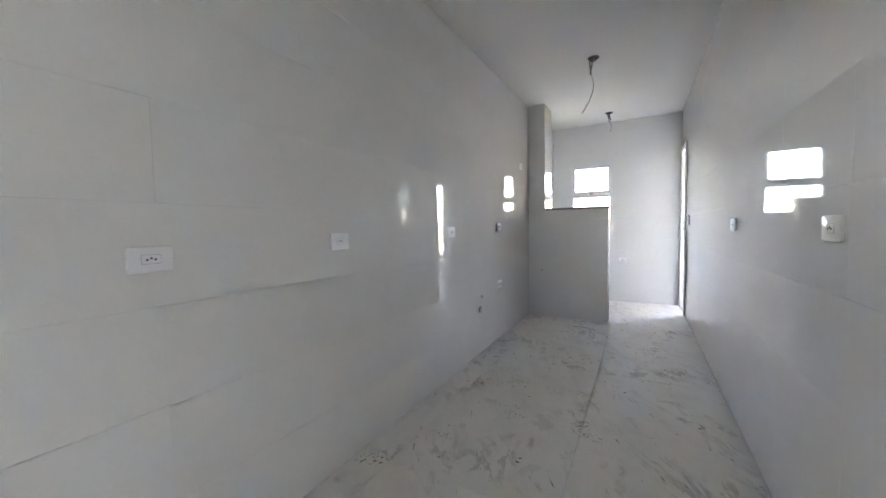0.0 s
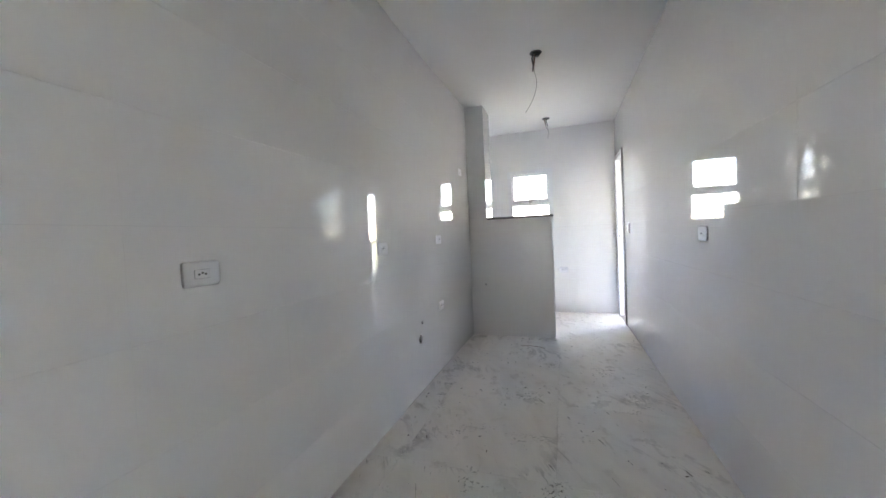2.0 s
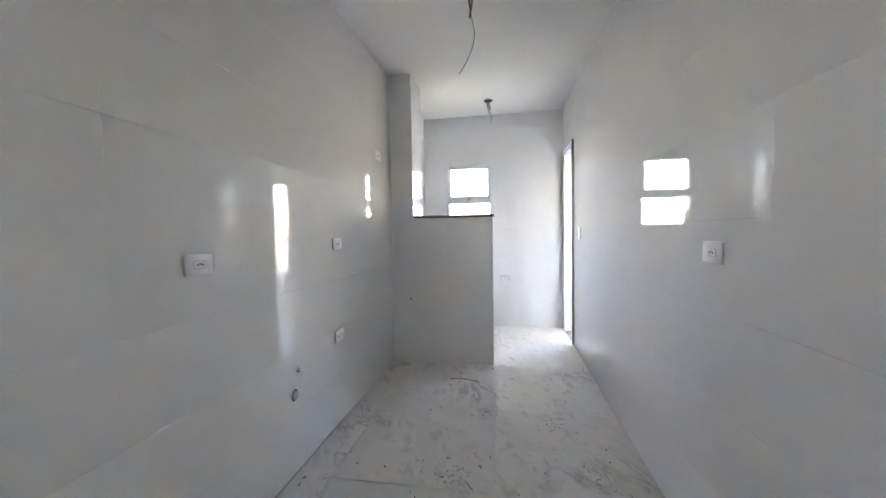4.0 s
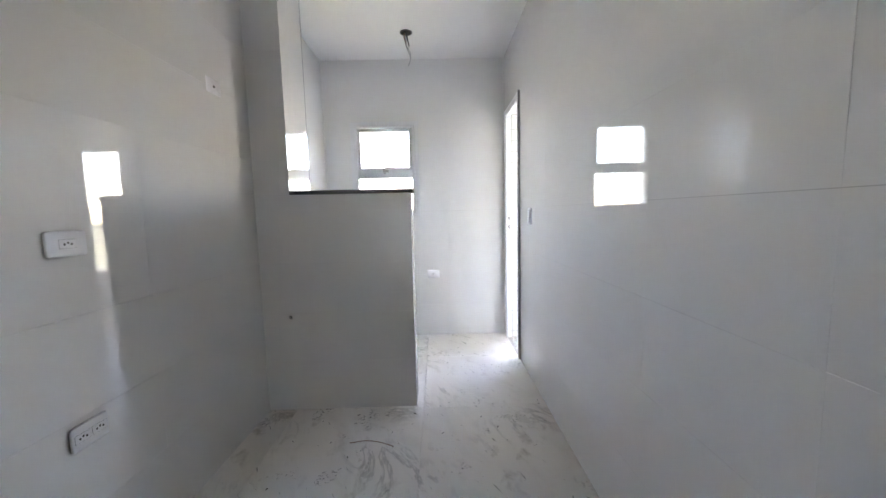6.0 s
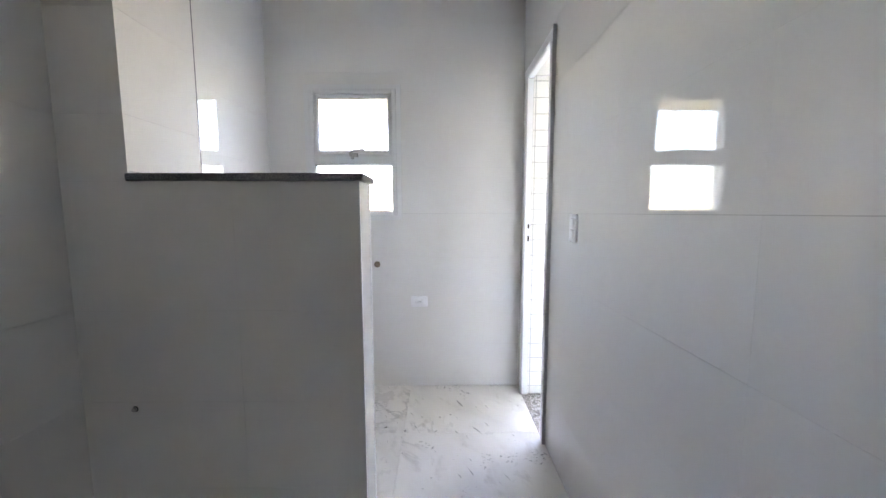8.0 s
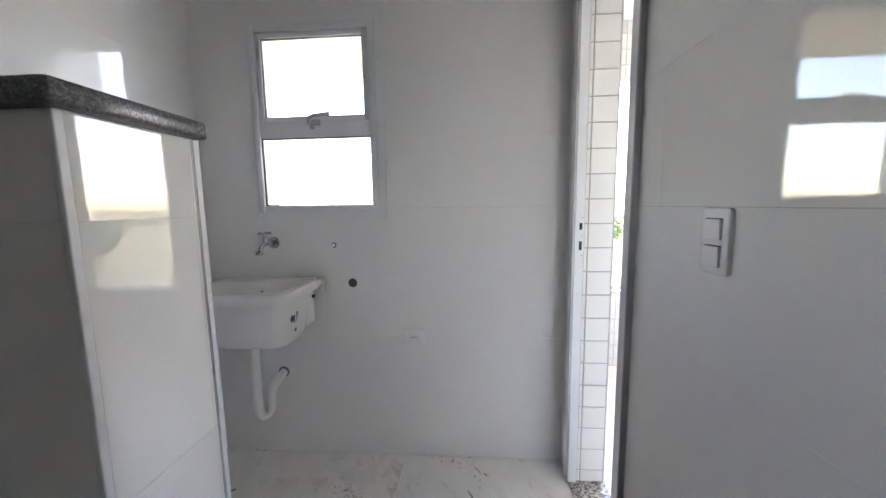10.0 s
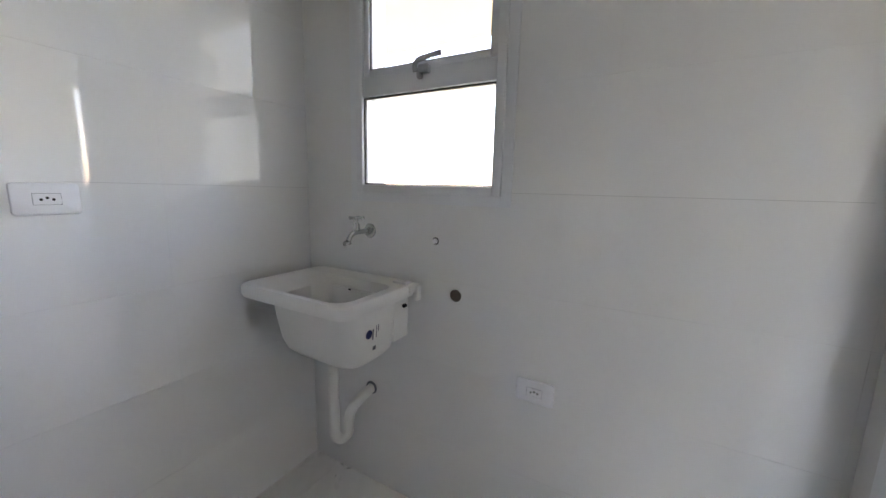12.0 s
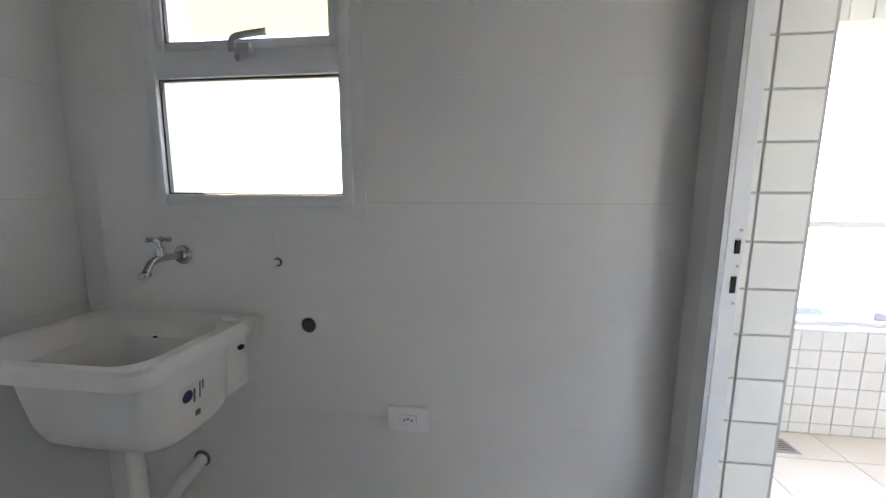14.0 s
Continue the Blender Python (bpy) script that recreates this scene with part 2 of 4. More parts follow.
def tube_bm(points, r, seg=12, cap=True):
    """A round tube along a line of points; r a number or one for each point."""
    pts = [Vector(p) for p in points]
    rs = r if isinstance(r, (list, tuple)) else [r] * len(pts)
    bm = bmesh.new()
    rings = []
    up = Vector((0, 0, 1))
    d0 = (pts[1] - pts[0]).normalized()
    side = d0.cross(up)
    if side.length < 0.05:
        side = d0.cross(Vector((1, 0, 0)))
    side.normalize()
    for i, p in enumerate(pts):
        d = (pts[min(i + 1, len(pts) - 1)] - pts[max(i - 1, 0)]).normalized()
        side = (side - d * side.dot(d)).normalized()
        o = d.cross(side)
        rings.append([bm.verts.new(p + rs[i] * (math.cos(a) * side + math.sin(a) * o))
                      for a in (2 * math.pi * k / seg for k in range(seg))])
    for a, c in zip(rings, rings[1:]):
        for k in range(seg):
            bm.faces.new((a[k], a[(k + 1) % seg], c[(k + 1) % seg], c[k]))
    if cap:
        bm.faces.new(list(reversed(rings[0])))
        bm.faces.new(rings[-1])
    bmesh.ops.recalc_face_normals(bm, faces=bm.faces[:])
    return bm


def smooth_line(points, n=8):
    """Catmull-Rom through the points."""
    p = [Vector(q) for q in points]
    p = [p[0] * 2 - p[1]] + p + [p[-1] * 2 - p[-2]]
    out = []
    for i in range(1, len(p) - 2):
        for k in range(n):
            t = k / n
            out.append(0.5 * (2 * p[i] + (p[i + 1] - p[i - 1]) * t + (2 * p[i - 1] - 5 * p[i] + 4 * p[i + 1] - p[i + 2]) * t * t
                              + (3 * p[i] - p[i - 1] - 3 * p[i + 1] + p[i + 2]) * t ** 3))
    return out + [p[-2]]


def loop_bm(loops, close_first=False, close_last=False):
    """Skin over rounded-rectangle loops of equal length."""
    bm = bmesh.new()
    rings = [[bm.verts.new(p) for p in lp] for lp in loops]
    n = len(rings[0])
    for a, c in zip(rings, rings[1:]):
        for k in range(n):
            bm.faces.new((a[k], a[(k + 1) % n], c[(k + 1) % n], c[k]))
    if close_first:
        bm.faces.new(list(reversed(rings[0])))
    if close_last:
        bm.faces.new(rings[-1])
    bmesh.ops.recalc_face_normals(bm, faces=bm.faces[:])
    return bm


def rrect(x0, x1, y0, y1, r, z, n=6):
    pts = []
    for cx, cy, a0 in ((x1 - r, y1 - r, 0), (x0 + r, y1 - r, 90), (x0 + r, y0 + r, 180), (x1 - r, y0 + r, 270)):
        for k in range(n + 1):
            a = radians(a0 + 90 * k / n)
            pts.append((cx + r * math.cos(a), cy + r * math.sin(a), z))
    return pts


def part(name, bm, material, parent=None, label="", smooth=False):
    me = bpy.data.meshes.new(name)
    bm.to_mesh(me)
    bm.free()
    me.materials.append(material)
    if smooth:
        me.shade_smooth()
        me.set_sharp_from_angle(angle=radians(38))
    ob = new(name, me)
    if parent:
        ob.parent = parent
    if label:
        ob["label"] = label
    return ob


def thing(name, m, label, category, group="", kind=""):
    ob = new(name)
    ob.matrix_world = m
    return tagged(ob, label, category, group, kind)


def struct(name, bm, material, label, category):
    return tagged(part(name, bm, material), label, category, kind="structure")


def wall_with_holes(axis, lo, hi, u0, u1, z0, z1, holes=()):
    """A slab lo..hi across axis ('x' or 'y'), u0..u1 along the other, with rectangular holes (u0, u1, z0, z1)."""
    us = sorted({u0, u1, *[h[0] for h in holes], *[h[1] for h in holes]})
    zs = sorted({z0, z1, *[h[2] for h in holes], *[h[3] for h in holes]})
    bms = []
    for a, c in zip(us, us[1:]):
        run = None
        for e, g in list(zip(zs, zs[1:])) + [(None, None)]:
            solid = e is not None and not any(h[0] - 1e-6 <= a and c <= h[1] + 1e-6 and h[2] - 1e-6 <= e and g <= h[3] + 1e-6 for h in holes)
            if solid:
                run = (run[0], g) if run else (e, g)
            elif run:
                bms.append(box_bm(lo, a, run[0], hi, c, run[1]) if axis == 'x' else box_bm(a, lo, run[0], c, hi, run[1]))
                run = None
    bm = merge(*bms)
    bmesh.ops.remove_doubles(bm, verts=bm.verts[:], dist=1e-5)
    # drop the inner faces between neighbouring blocks
    seen = {}
    for f in bm.faces:
        seen.setdefault(tuple(round(x, 4) for x in f.calc_center_median()), []).append(f)
    dup = [f for fs in seen.values() if len(fs) > 1 for f in fs]
    if dup:
        bmesh.ops.delete(bm, geom=dup, context='FACES')
    return bm


# ---- plan ----
XL, XR = 0.0, 1.757           # side walls, finished faces
YB = 1.342                   # back wall of the laundry
YS = -5.70                   # south end of the kitchen
ZC = 2.66                    # ceiling
TT = 0.008                   # tile thickness
DOOR = (0.724, 1.196, 0.0, 2.085)
WIN = (0.333, 0.890, 1.240, 2.050)
PX, PT, PH = 0.940, 0.165, 1.345   # half wall: length, thickness, height
SX, SD = 0.222, 0.355         # full-height column in its corner: width, depth
XO = 1.912                   # outer face of the door wall
XW = 0.04                    # west wall in the laundry stands a little proud
YP = 2.42                    # balcony parapet, inner face

wall_west = struct("wall_west", wall_with_holes('x', XL - 0.16, XL - 0.025, YS - 0.15, YB + 0.15, -0.1, ZC + 0.1), M_GROUT,
                   "long kitchen wall of glossy white ceramic tiles", "wall")
wall_east = struct("wall_east", wall_with_holes('x', XR + 0.02, XO - 0.01, YS - 0.15, YB + 0.15, -0.1, ZC + 0.1, [(DOOR[0] - 0.02, DOOR[1] + 0.02, 0.0, DOOR[3] + 0.02)]),
                   M_GROUT, "kitchen wall of glossy white ceramic tiles with a doorway", "wall")
wall_north = struct("wall_north", wall_with_holes('y', YB + TT, YB + 0.15, XL - 0.024, XR + 0.019, -0.1, ZC + 0.1, [WIN]), M_GROUT,
                    "white tiled laundry wall with an aluminium window", "wall")
wall_south = struct("wall_south", wall_with_holes('y', YS - 0.15, YS - 0.004, XL - 0.024, XR + 0.019, -0.1, ZC + 0.1, [(0.02, 1.15, 0.0, 2.2)]), M_PLASTER,
                    "plain white wall with an open passage", "wall")
ceiling = struct("ceiling", box_bm(XL - 0.024, YS, ZC, XR + 0.019, YB + TT - 0.001, ZC + 0.12), M_CEIL, "flat white painted plaster ceiling", "ceiling")
floor = struct("floor", box_bm(XL - 0.024, YS - 0.15, -0.12, XR + 0.019, YB + TT - 0.001, -0.010), M_FLOORGROUT,
               "dusty white marble-look porcelain floor tiles", "floor")
half = merge(box_bm(SX - 0.0, TT, -0.009, PX - TT, PT - TT, PH), box_bm(XL - TT + 0.002, TT, -0.009, SX - TT, SD - TT, ZC + 0.01))
half_wall = struct("partition_wall", half, M_GROUT, "white tiled half wall between kitchen and laundry", "wall")

struct("wall_west_laundry", box_bm(XL - 0.024, SD - TT + 0.001, -0.1, XW - TT, YB + TT - 0.001, ZC + 0.1), M_GROUT, "white tiled laundry side wall", "wall")

# the unseen room behind; its side opening is added to light the kitchen
liv = merge(box_bm(-3.0, -10.2, -0.15, 5.0, YS - 0.151, -0.01))
struct("floor_living_room", liv, M_PALE, "pale tiled floor of the room behind", "floor")
struct("ceiling_living_room", box_bm(-3.0, -10.2, ZC, 5.0, YS - 0.151, ZC + 0.12), M_CEIL, "plain white ceiling of the room behind", "ceiling")
struct("wall_living_west", wall_with_holes('x', -3.15, -3.0, -10.35, YS - 0.001, -0.1, ZC + 0.1, [(-9.9, -6.3, 0.05, 2.45)]), M_PLASTER, "unseen plain white wall with a wide opening added for daylight", "wall")
struct("wall_living_east", wall_with_holes('x', 5.0, 5.15, -10.35, YS - 0.001, -0.1, ZC + 0.1), M_PLASTER, "plain white wall", "wall")
struct("wall_living_south", box_bm(-3.0, -10.35, -0.1, 5.0, -10.2, ZC + 0.1), M_PLASTER, "plain white wall", "wall")
struct("wall_living_north_west", box_bm(-3.0, YS - 0.15, -0.1, XL - 0.161, YS - 0.001, ZC + 0.1), M_PLASTER, "plain white wall", "wall")
struct("wall_living_north_east", box_bm(XO - 0.009, YS - 0.15, -0.1, 5.0, YS - 0.001, ZC + 0.1), M_PLASTER, "plain white wall", "wall")

# balcony shell
struct("balcony_floor", box_bm(XO - 0.009, 0.1, -0.14, 5.2, YP + 0.14, -0.012), M_GREYGROUT, "pale beige tiled balcony floor", "floor")
struct("balcony_ceiling", box_bm(XO - 0.01, 0.1, 2.5, 5.2, YP + 0.13, 2.62), M_CEIL, "white painted balcony ceiling", "ceiling")
parapet = struct("wall_parapet", box_bm(XO - 0.01, YP + 0.006, -0.14, 5.2, YP + 0.12, 0.575), M_PALEGROUT, "low balcony parapet of small white tiles", "wall")
lintel = struct("wall_lintel", box_bm(XO - 0.01, YP + 0.006, 2.10, 5.2, YP + 0.12, 2.5), M_PALEGROUT, "white tiled beam above the balcony opening", "wall")
struct("wall_balcony_south", box_bm(XO - 0.009, -0.05, -0.14, 5.2, 0.1, 2.62), M_PLASTER, "plain white balcony wall", "wall")
# unseen end wall; its opening is added to send more light through the door
struct("wall_balcony_east", wall_with_holes('x', 5.2, 5.35, -0.05, YP + 0.12, -0.14, 2.62, [(2.15, YP + 0.005, 1.2, 2.4)]), M_PLASTER, "unseen plain balcony end wall with an added opening for light", "wall")
struct("wall_balcony_west", box_bm(XO - 0.16, YB + 0.151, -0.14, XO - 0.01, YP + 0.12, 2.62), M_PLASTER, "outer balcony wall", "wall")
struct("slab_above_window", box_bm(-3.0, YB + 0.151, 2.32, 0.9, YB + 1.45, 2.47), M_CREAM, "cream painted slab projecting above the window", "slab")

# threshold of speckled stone
struct("threshold", box_bm(XR - 0.005, DOOR[0] - 0.015, -0.02, XO, DOOR[1] + 0.015, 0.004, 0.002), M_SPECKLE, "speckled brown and white granite door threshold", "threshold")

# capping stone on the half wall
cap_bm = box_bm(SX + 0.0015, -0.018, PH, PX + 0.017, PT + 0.012, PH + 0.024, 0.006, 3)
tagged(part("cap_stone", cap_bm, M_GRANITE, smooth=True), "dark grey polished granite capping on the half wall", "capping", kind="structure")


# corner profiles on the half wall and its stub
part("corner_profile", box_bm(PX - 0.004, PT - 0.001, 0.001, PX + 0.002, PT + 0.008, PH - 0.001, 0.001), M_ALU, half_wall, "white corner profile")
part("corner_joint", box_bm(PX - 0.001, PT - 0.0035, 0.001, PX + 0.0006, PT - 0.002, PH - 0.001), M_GREYALU, half_wall, "dark open joint beside the profile")
part("corner_profile", box_bm(PX - 0.004, -0.004, 0.001, PX + 0.003, 0.006, PH - 0.001, 0.0015), M_ALU, half_wall, "white corner profile")
part("corner_joint", box_bm(SX - 0.001, SD - 0.004, PH + 0.026, SX + 0.0008, SD + 0.001, ZC - 0.001), M_INK, half_wall, "dark open joint on the stub's edge")


# ---- window ----
def window(x0, x1, z0, z1, y):
    w = thing("window_1", pose((x0 + x1) / 2, y, z0), "white aluminium window, hinged upper sash over a fixed pane", "window", kind="structure")
    hx, h = (x1 - x0) / 2, z1 - z0
    mid = 0.364

    def ring(a, c, e, g, t, yy0, yy1, bev=0.003):
        return merge(box_bm(a, yy0, e, a + t, yy1, g, bev), box_bm(c - t, yy0, e, c, yy1, g, bev),
                     box_bm(a + t, yy0, e, c - t, yy1, e + t, bev), box_bm(a + t, yy0, g - t, c - t, yy1, g, bev))
    part("window_frame", ring(-hx - 0.012, hx + 0.012, -0.012, h + 0.012, 0.03, -0.012, 0.09), M_ALU, w, smooth=True)
    part("architrave", ring(-hx - 0.045, hx + 0.045, -0.045, h + 0.045, 0.034, -0.004, 0.006, 0.001), M_ALU, w)
    part("mullion", box_bm(-hx + 0.0185, -0.008, mid - 0.034, hx - 0.0185, 0.07, mid + 0.034, 0.003), M_ALU, w, smooth=True)
    up = part("sash", ring(-hx + 0.02, hx - 0.02, mid + 0.035, h - 0.02, 0.024, -0.002, 0.05), M_ALU, w, "white aluminium upper sash", smooth=True)
    part("gasket", ring(-hx + 0.0435, hx - 0.0435, mid + 0.0585, h - 0.0435, 0.004, 0.004, 0.016, 0.0), M_RUBBER, up)
    part("pane", box_bm(-hx + 0.046, 0.008, mid + 0.061, hx - 0.046, 0.013, h - 0.046), M_GLASS, up).visible_shadow = False
    low = part("gasket", ring(-hx + 0.0185, hx - 0.0185, 0.0185, mid - 0.0345, 0.005, 0.0, 0.012, 0.0), M_RUBBER, w, "thin black rubber gasket")
    part("pane", box_bm(-hx + 0.022, 0.004, 0.022, hx - 0.022, 0.009, mid - 0.038), M_GLASS, w).visible_shadow = False
    # latch with a bent lever
    lat = part("latch", merge(box_bm(-0.006, -0.03, mid + 0.014, 0.032, -0.0085, mid + 0.040, 0.004), box_bm(-0.016, -0.026, mid - 0.002, 0.004, -0.0085, mid + 0.032, 0.006)),
               M_STEEL, w, "grey metal latch", smooth=True)
    line = smooth_line([(-0.012, 0, mid + 0.016), (-0.012, 0, mid + 0.04), (0.002, 0, mid + 0.052), (0.04, 0, mid + 0.057), (0.085, 0, mid + 0.061)], 5)
    lev = turned(tube_bm([(p.x, 0, p.z) for p in line], 0.009, 10), Matrix.Diagonal((1, 0.45, 1, 1)))
    part("lever", turned(lev, Matrix.Translation((0, -0.036, 0))), M_STEEL, lat, smooth=True)
    return w


window(WIN[0], WIN[1], WIN[2], WIN[3], YB)


# ---- doorway lining ----
def door_lining():
    d = thing("door_1", pose(XR, 0, 0), "empty white aluminium door frame without a leaf", "door frame", kind="structure")
    y0, y1, zt = DOOR[0], DOOR[1], DOOR[3]
    part("jamb", box_bm(-0.006, y1, 0.005, 0.030, y1 + 0.019, zt, 0.002), M_ALU, d)
    part("jamb", box_bm(-0.006, y0 - 0.019, 0.005, 0.030, y0, zt, 0.002), M_ALU, d)
    part("head", box_bm(-0.006, y0 - 0.019, zt, 0.030, y1 + 0.019, zt + 0.019, 0.002), M_ALU, d)
    part("architrave", box_bm(-0.014, y1 + 0.004, 0.002, -0.0065, y1 + 0.055, zt + 0.055, 0.003), M_ALU, d)
    part("architrave", box_bm(-0.014, y0 - 0.052, 0.002, -0.0065, y0 - 0.004, zt + 0.055, 0.003), M_ALU, d)
    part("architrave", box_bm(-0.0135, y0 - 0.004, zt + 0.004, -0.0065, y1 + 0.004, zt + 0.0545, 0.003), M_ALU, d)
    part("edge_strip", box_bm(-0.016, y1 + 0.0005, 0.002, -0.0062, y1 + 0.0038, zt, 0.0), M_GREYALU, d, "grey metal edge strip")
    part("edge_strip", box_bm(-0.018, y0 - 0.060, 0.002, 0.0, y0 - 0.0525, zt + 0.058, 0.002), M_GREYALU, d, "grey metal edge strip")
    for z, h in ((1.155, 0.028), (1.075, 0.036)):
        s = part("strike_hole", box_bm(0.010, y1 - 0.0012, z - h / 2, 0.021, y1 + 0.0005, z + h / 2), M_DARK, d, "dark latch slot")
    for z in (1.19, 1.115, 1.035):
        part("screw", turned(cyl_bm(0.003, 0.003, 0.002, 10), pose(0.02, y1 + 0.0005, z, 90)), M_STEEL, d)


door_lining()


# ---- plates and fittings ----
def socket(name, m, label, upright=False, holes=True, cat="socket", two=False, pair=False, w=0.118, h=0.076):
    """A 4 x 2 inch plate on a wall; local x along the wall, z up, -y into the room."""
    s = thing(name, m, label, cat, group="wall plates")
    a, c = (h, w) if upright else (w, h)
    base = loop_bm([rrect(-a / 2 + e, a / 2 - e, -c / 2 + e, c / 2 - e, 0.009 - e * 0.5, z) for z, e in ((0, 0), (0.004, 0.0), (0.0065, 0.0008), (0.008, 0.003))], True, True)
    turned(base, Matrix.Rotation(radians(90), 4, 'X'))
    part("plate", base, M_PLASTIC, s, smooth=True)
    if two:
        for z in (0.021, -0.027):
            r = box_bm(-0.021, -0.0125, z - 0.018, 0.021, -0.0075, z + 0.018, 0.0015)
            for v in r.verts:
                if v.co.y < -0.010 and v.co.z > z:
                    v.co.y -= 0.0012
            rk = part("rocker", r, M_PLASTIC, s)
            part("gap", box_bm(-0.021, -0.0086, z + 0.0182, 0.021, -0.0075, z + 0.0198), M_DARK, rk)
    elif holes:
        for cx in ((-0.027, 0.027) if pair else (0.0,)):
            ins = part("insert", box_bm(cx - 0.024, -0.0092, -0.013, cx + 0.024, -0.0075, 0.013, 0.0006), M_PLASTIC, s)
            part("insert_gap", box_bm(cx - 0.0246, -0.0083, -0.0136, cx + 0.0246, -0.0076, 0.0136), M_INK, s)
            for dx, dz in ((-0.0105, -0.001), (0, 0.003), (0.0105, -0.001)):
                part("contact_hole", turned(cyl_bm(0.0032, 0.0032, 0.0012, 12), pose(cx + dx, -0.0088, dz, 90)), M_DARK, ins)
    else:
        part("centre_hole", turned(cyl_bm(0.006, 0.006, 0.0015, 14), pose(0, -0.0075, 0, 90)), M_DARK, s)
    return s


def on_west(y, z):
    return pose(XL, y, z, 0, 0, 90)


def on_east(y, z):
    return pose(XR, y, z, 0, 0, -90)


def on_north(x, z):
    return pose(x, YB, z, 0, 0, 0)


socket("socket", pose(XW, 0.567, 1.198, 0, 0, 90), "white plastic three-pin socket on the laundry tiles")
socket("socket", on_north(1.047, 0.620), "white plastic three-pin socket low on the laundry wall")
socket("socket", on_west(-4.074, 1.074), "white plastic three-pin socket on the kitchen tiles")
socket("socket", on_west(-2.15, 1.118), "white plastic three-pin socket on the kitchen tiles")
socket("socket", on_west(-1.105, 1.152), "white plastic three-pin socket near the half wall")
socket("double_socket", on_west(-1.105, 0.565), "white plate with two three-pin sockets low on the tiles", pair=True)
socket("outlet_plate", on_west(-0.31, 1.868), "white plate with a single hole high on the wall", holes=False)
socket("socket", on_east(-1.875, 1.13), "white plastic three-pin socket on the tiles", holes=True)
socket("socket", on_east(-3.13, 1.12), "white plastic three-pin socket on the tiles", holes=True)
socket("light_switch", on_east(0.355, 1.180), "white double light switch with two slanted rockers", upright=True, two=True, cat="switch")


def wall_hole(name, m, r, label, pipe=True, mat_in=M_BROWN, plug=M_STEEL):
    t = thing(name, m, label, "pipe outlet")
    prof = bmesh.new()
    bmesh.ops.create_circle(prof, cap_ends=False, segments=24, radius=r)
    e = bmesh.ops.extrude_edge_only(prof, edges=prof.edges[:])
    for v in [g for g in e["geom"] if isinstance(g, bmesh.types.BMVert)]:
        v.co *= 1.25
    part("rim", turned(prof, pose(0, -0.0015, 0, 90)), M_PVC, t)
    part("bore", turned(cyl_bm(r, r * 0.96, 0.0012, 24), pose(0, -0.0002, 0, 90)), mat_in, t, "dark brown bore")
    if pipe:
        part("plug", turned(cyl_bm(r * 0.72, r * 0.66, 0.010, 16, 0.002), pose(0, -0.0015, 0, 90)), plug, t, "small round plug")
    return t


wall_hole("drain_outlet", on_north(0.755, 0.886), 0.022, "open round drain outlet in the white tiles", pipe=False)
wall_hole("water_outlet", on_north(0.671, 1.069), 0.013, "small capped water outlet in the white tiles", mat_in=M_DARK, plug=M_PLASTIC)
wall_hole("gas_outlet", on_west(-1.612, 0.405), 0.030, "round brown gas outlet low on the tiles", pipe=True)
wall_hole("water_outlet", on_west(-1.573, 0.519), 0.012, "small dark outlet above the gas point", pipe=True, mat_in=M_DARK)
socket("socket", on_west(-3.314, 1.096), "white plastic three-pin socket on the kitchen tiles")
wall_hole("screw_hole", pose(XW, 0.390, 1.075, 0, 0, 90), 0.0035, "tiny plugged hole in the laundry tiles", mat_in=M_DARK)
wall_hole("water_outlet", pose(0.180, 0, 0.597), 0.010, "small pipe outlet in the half wall", mat_in=M_DARK)


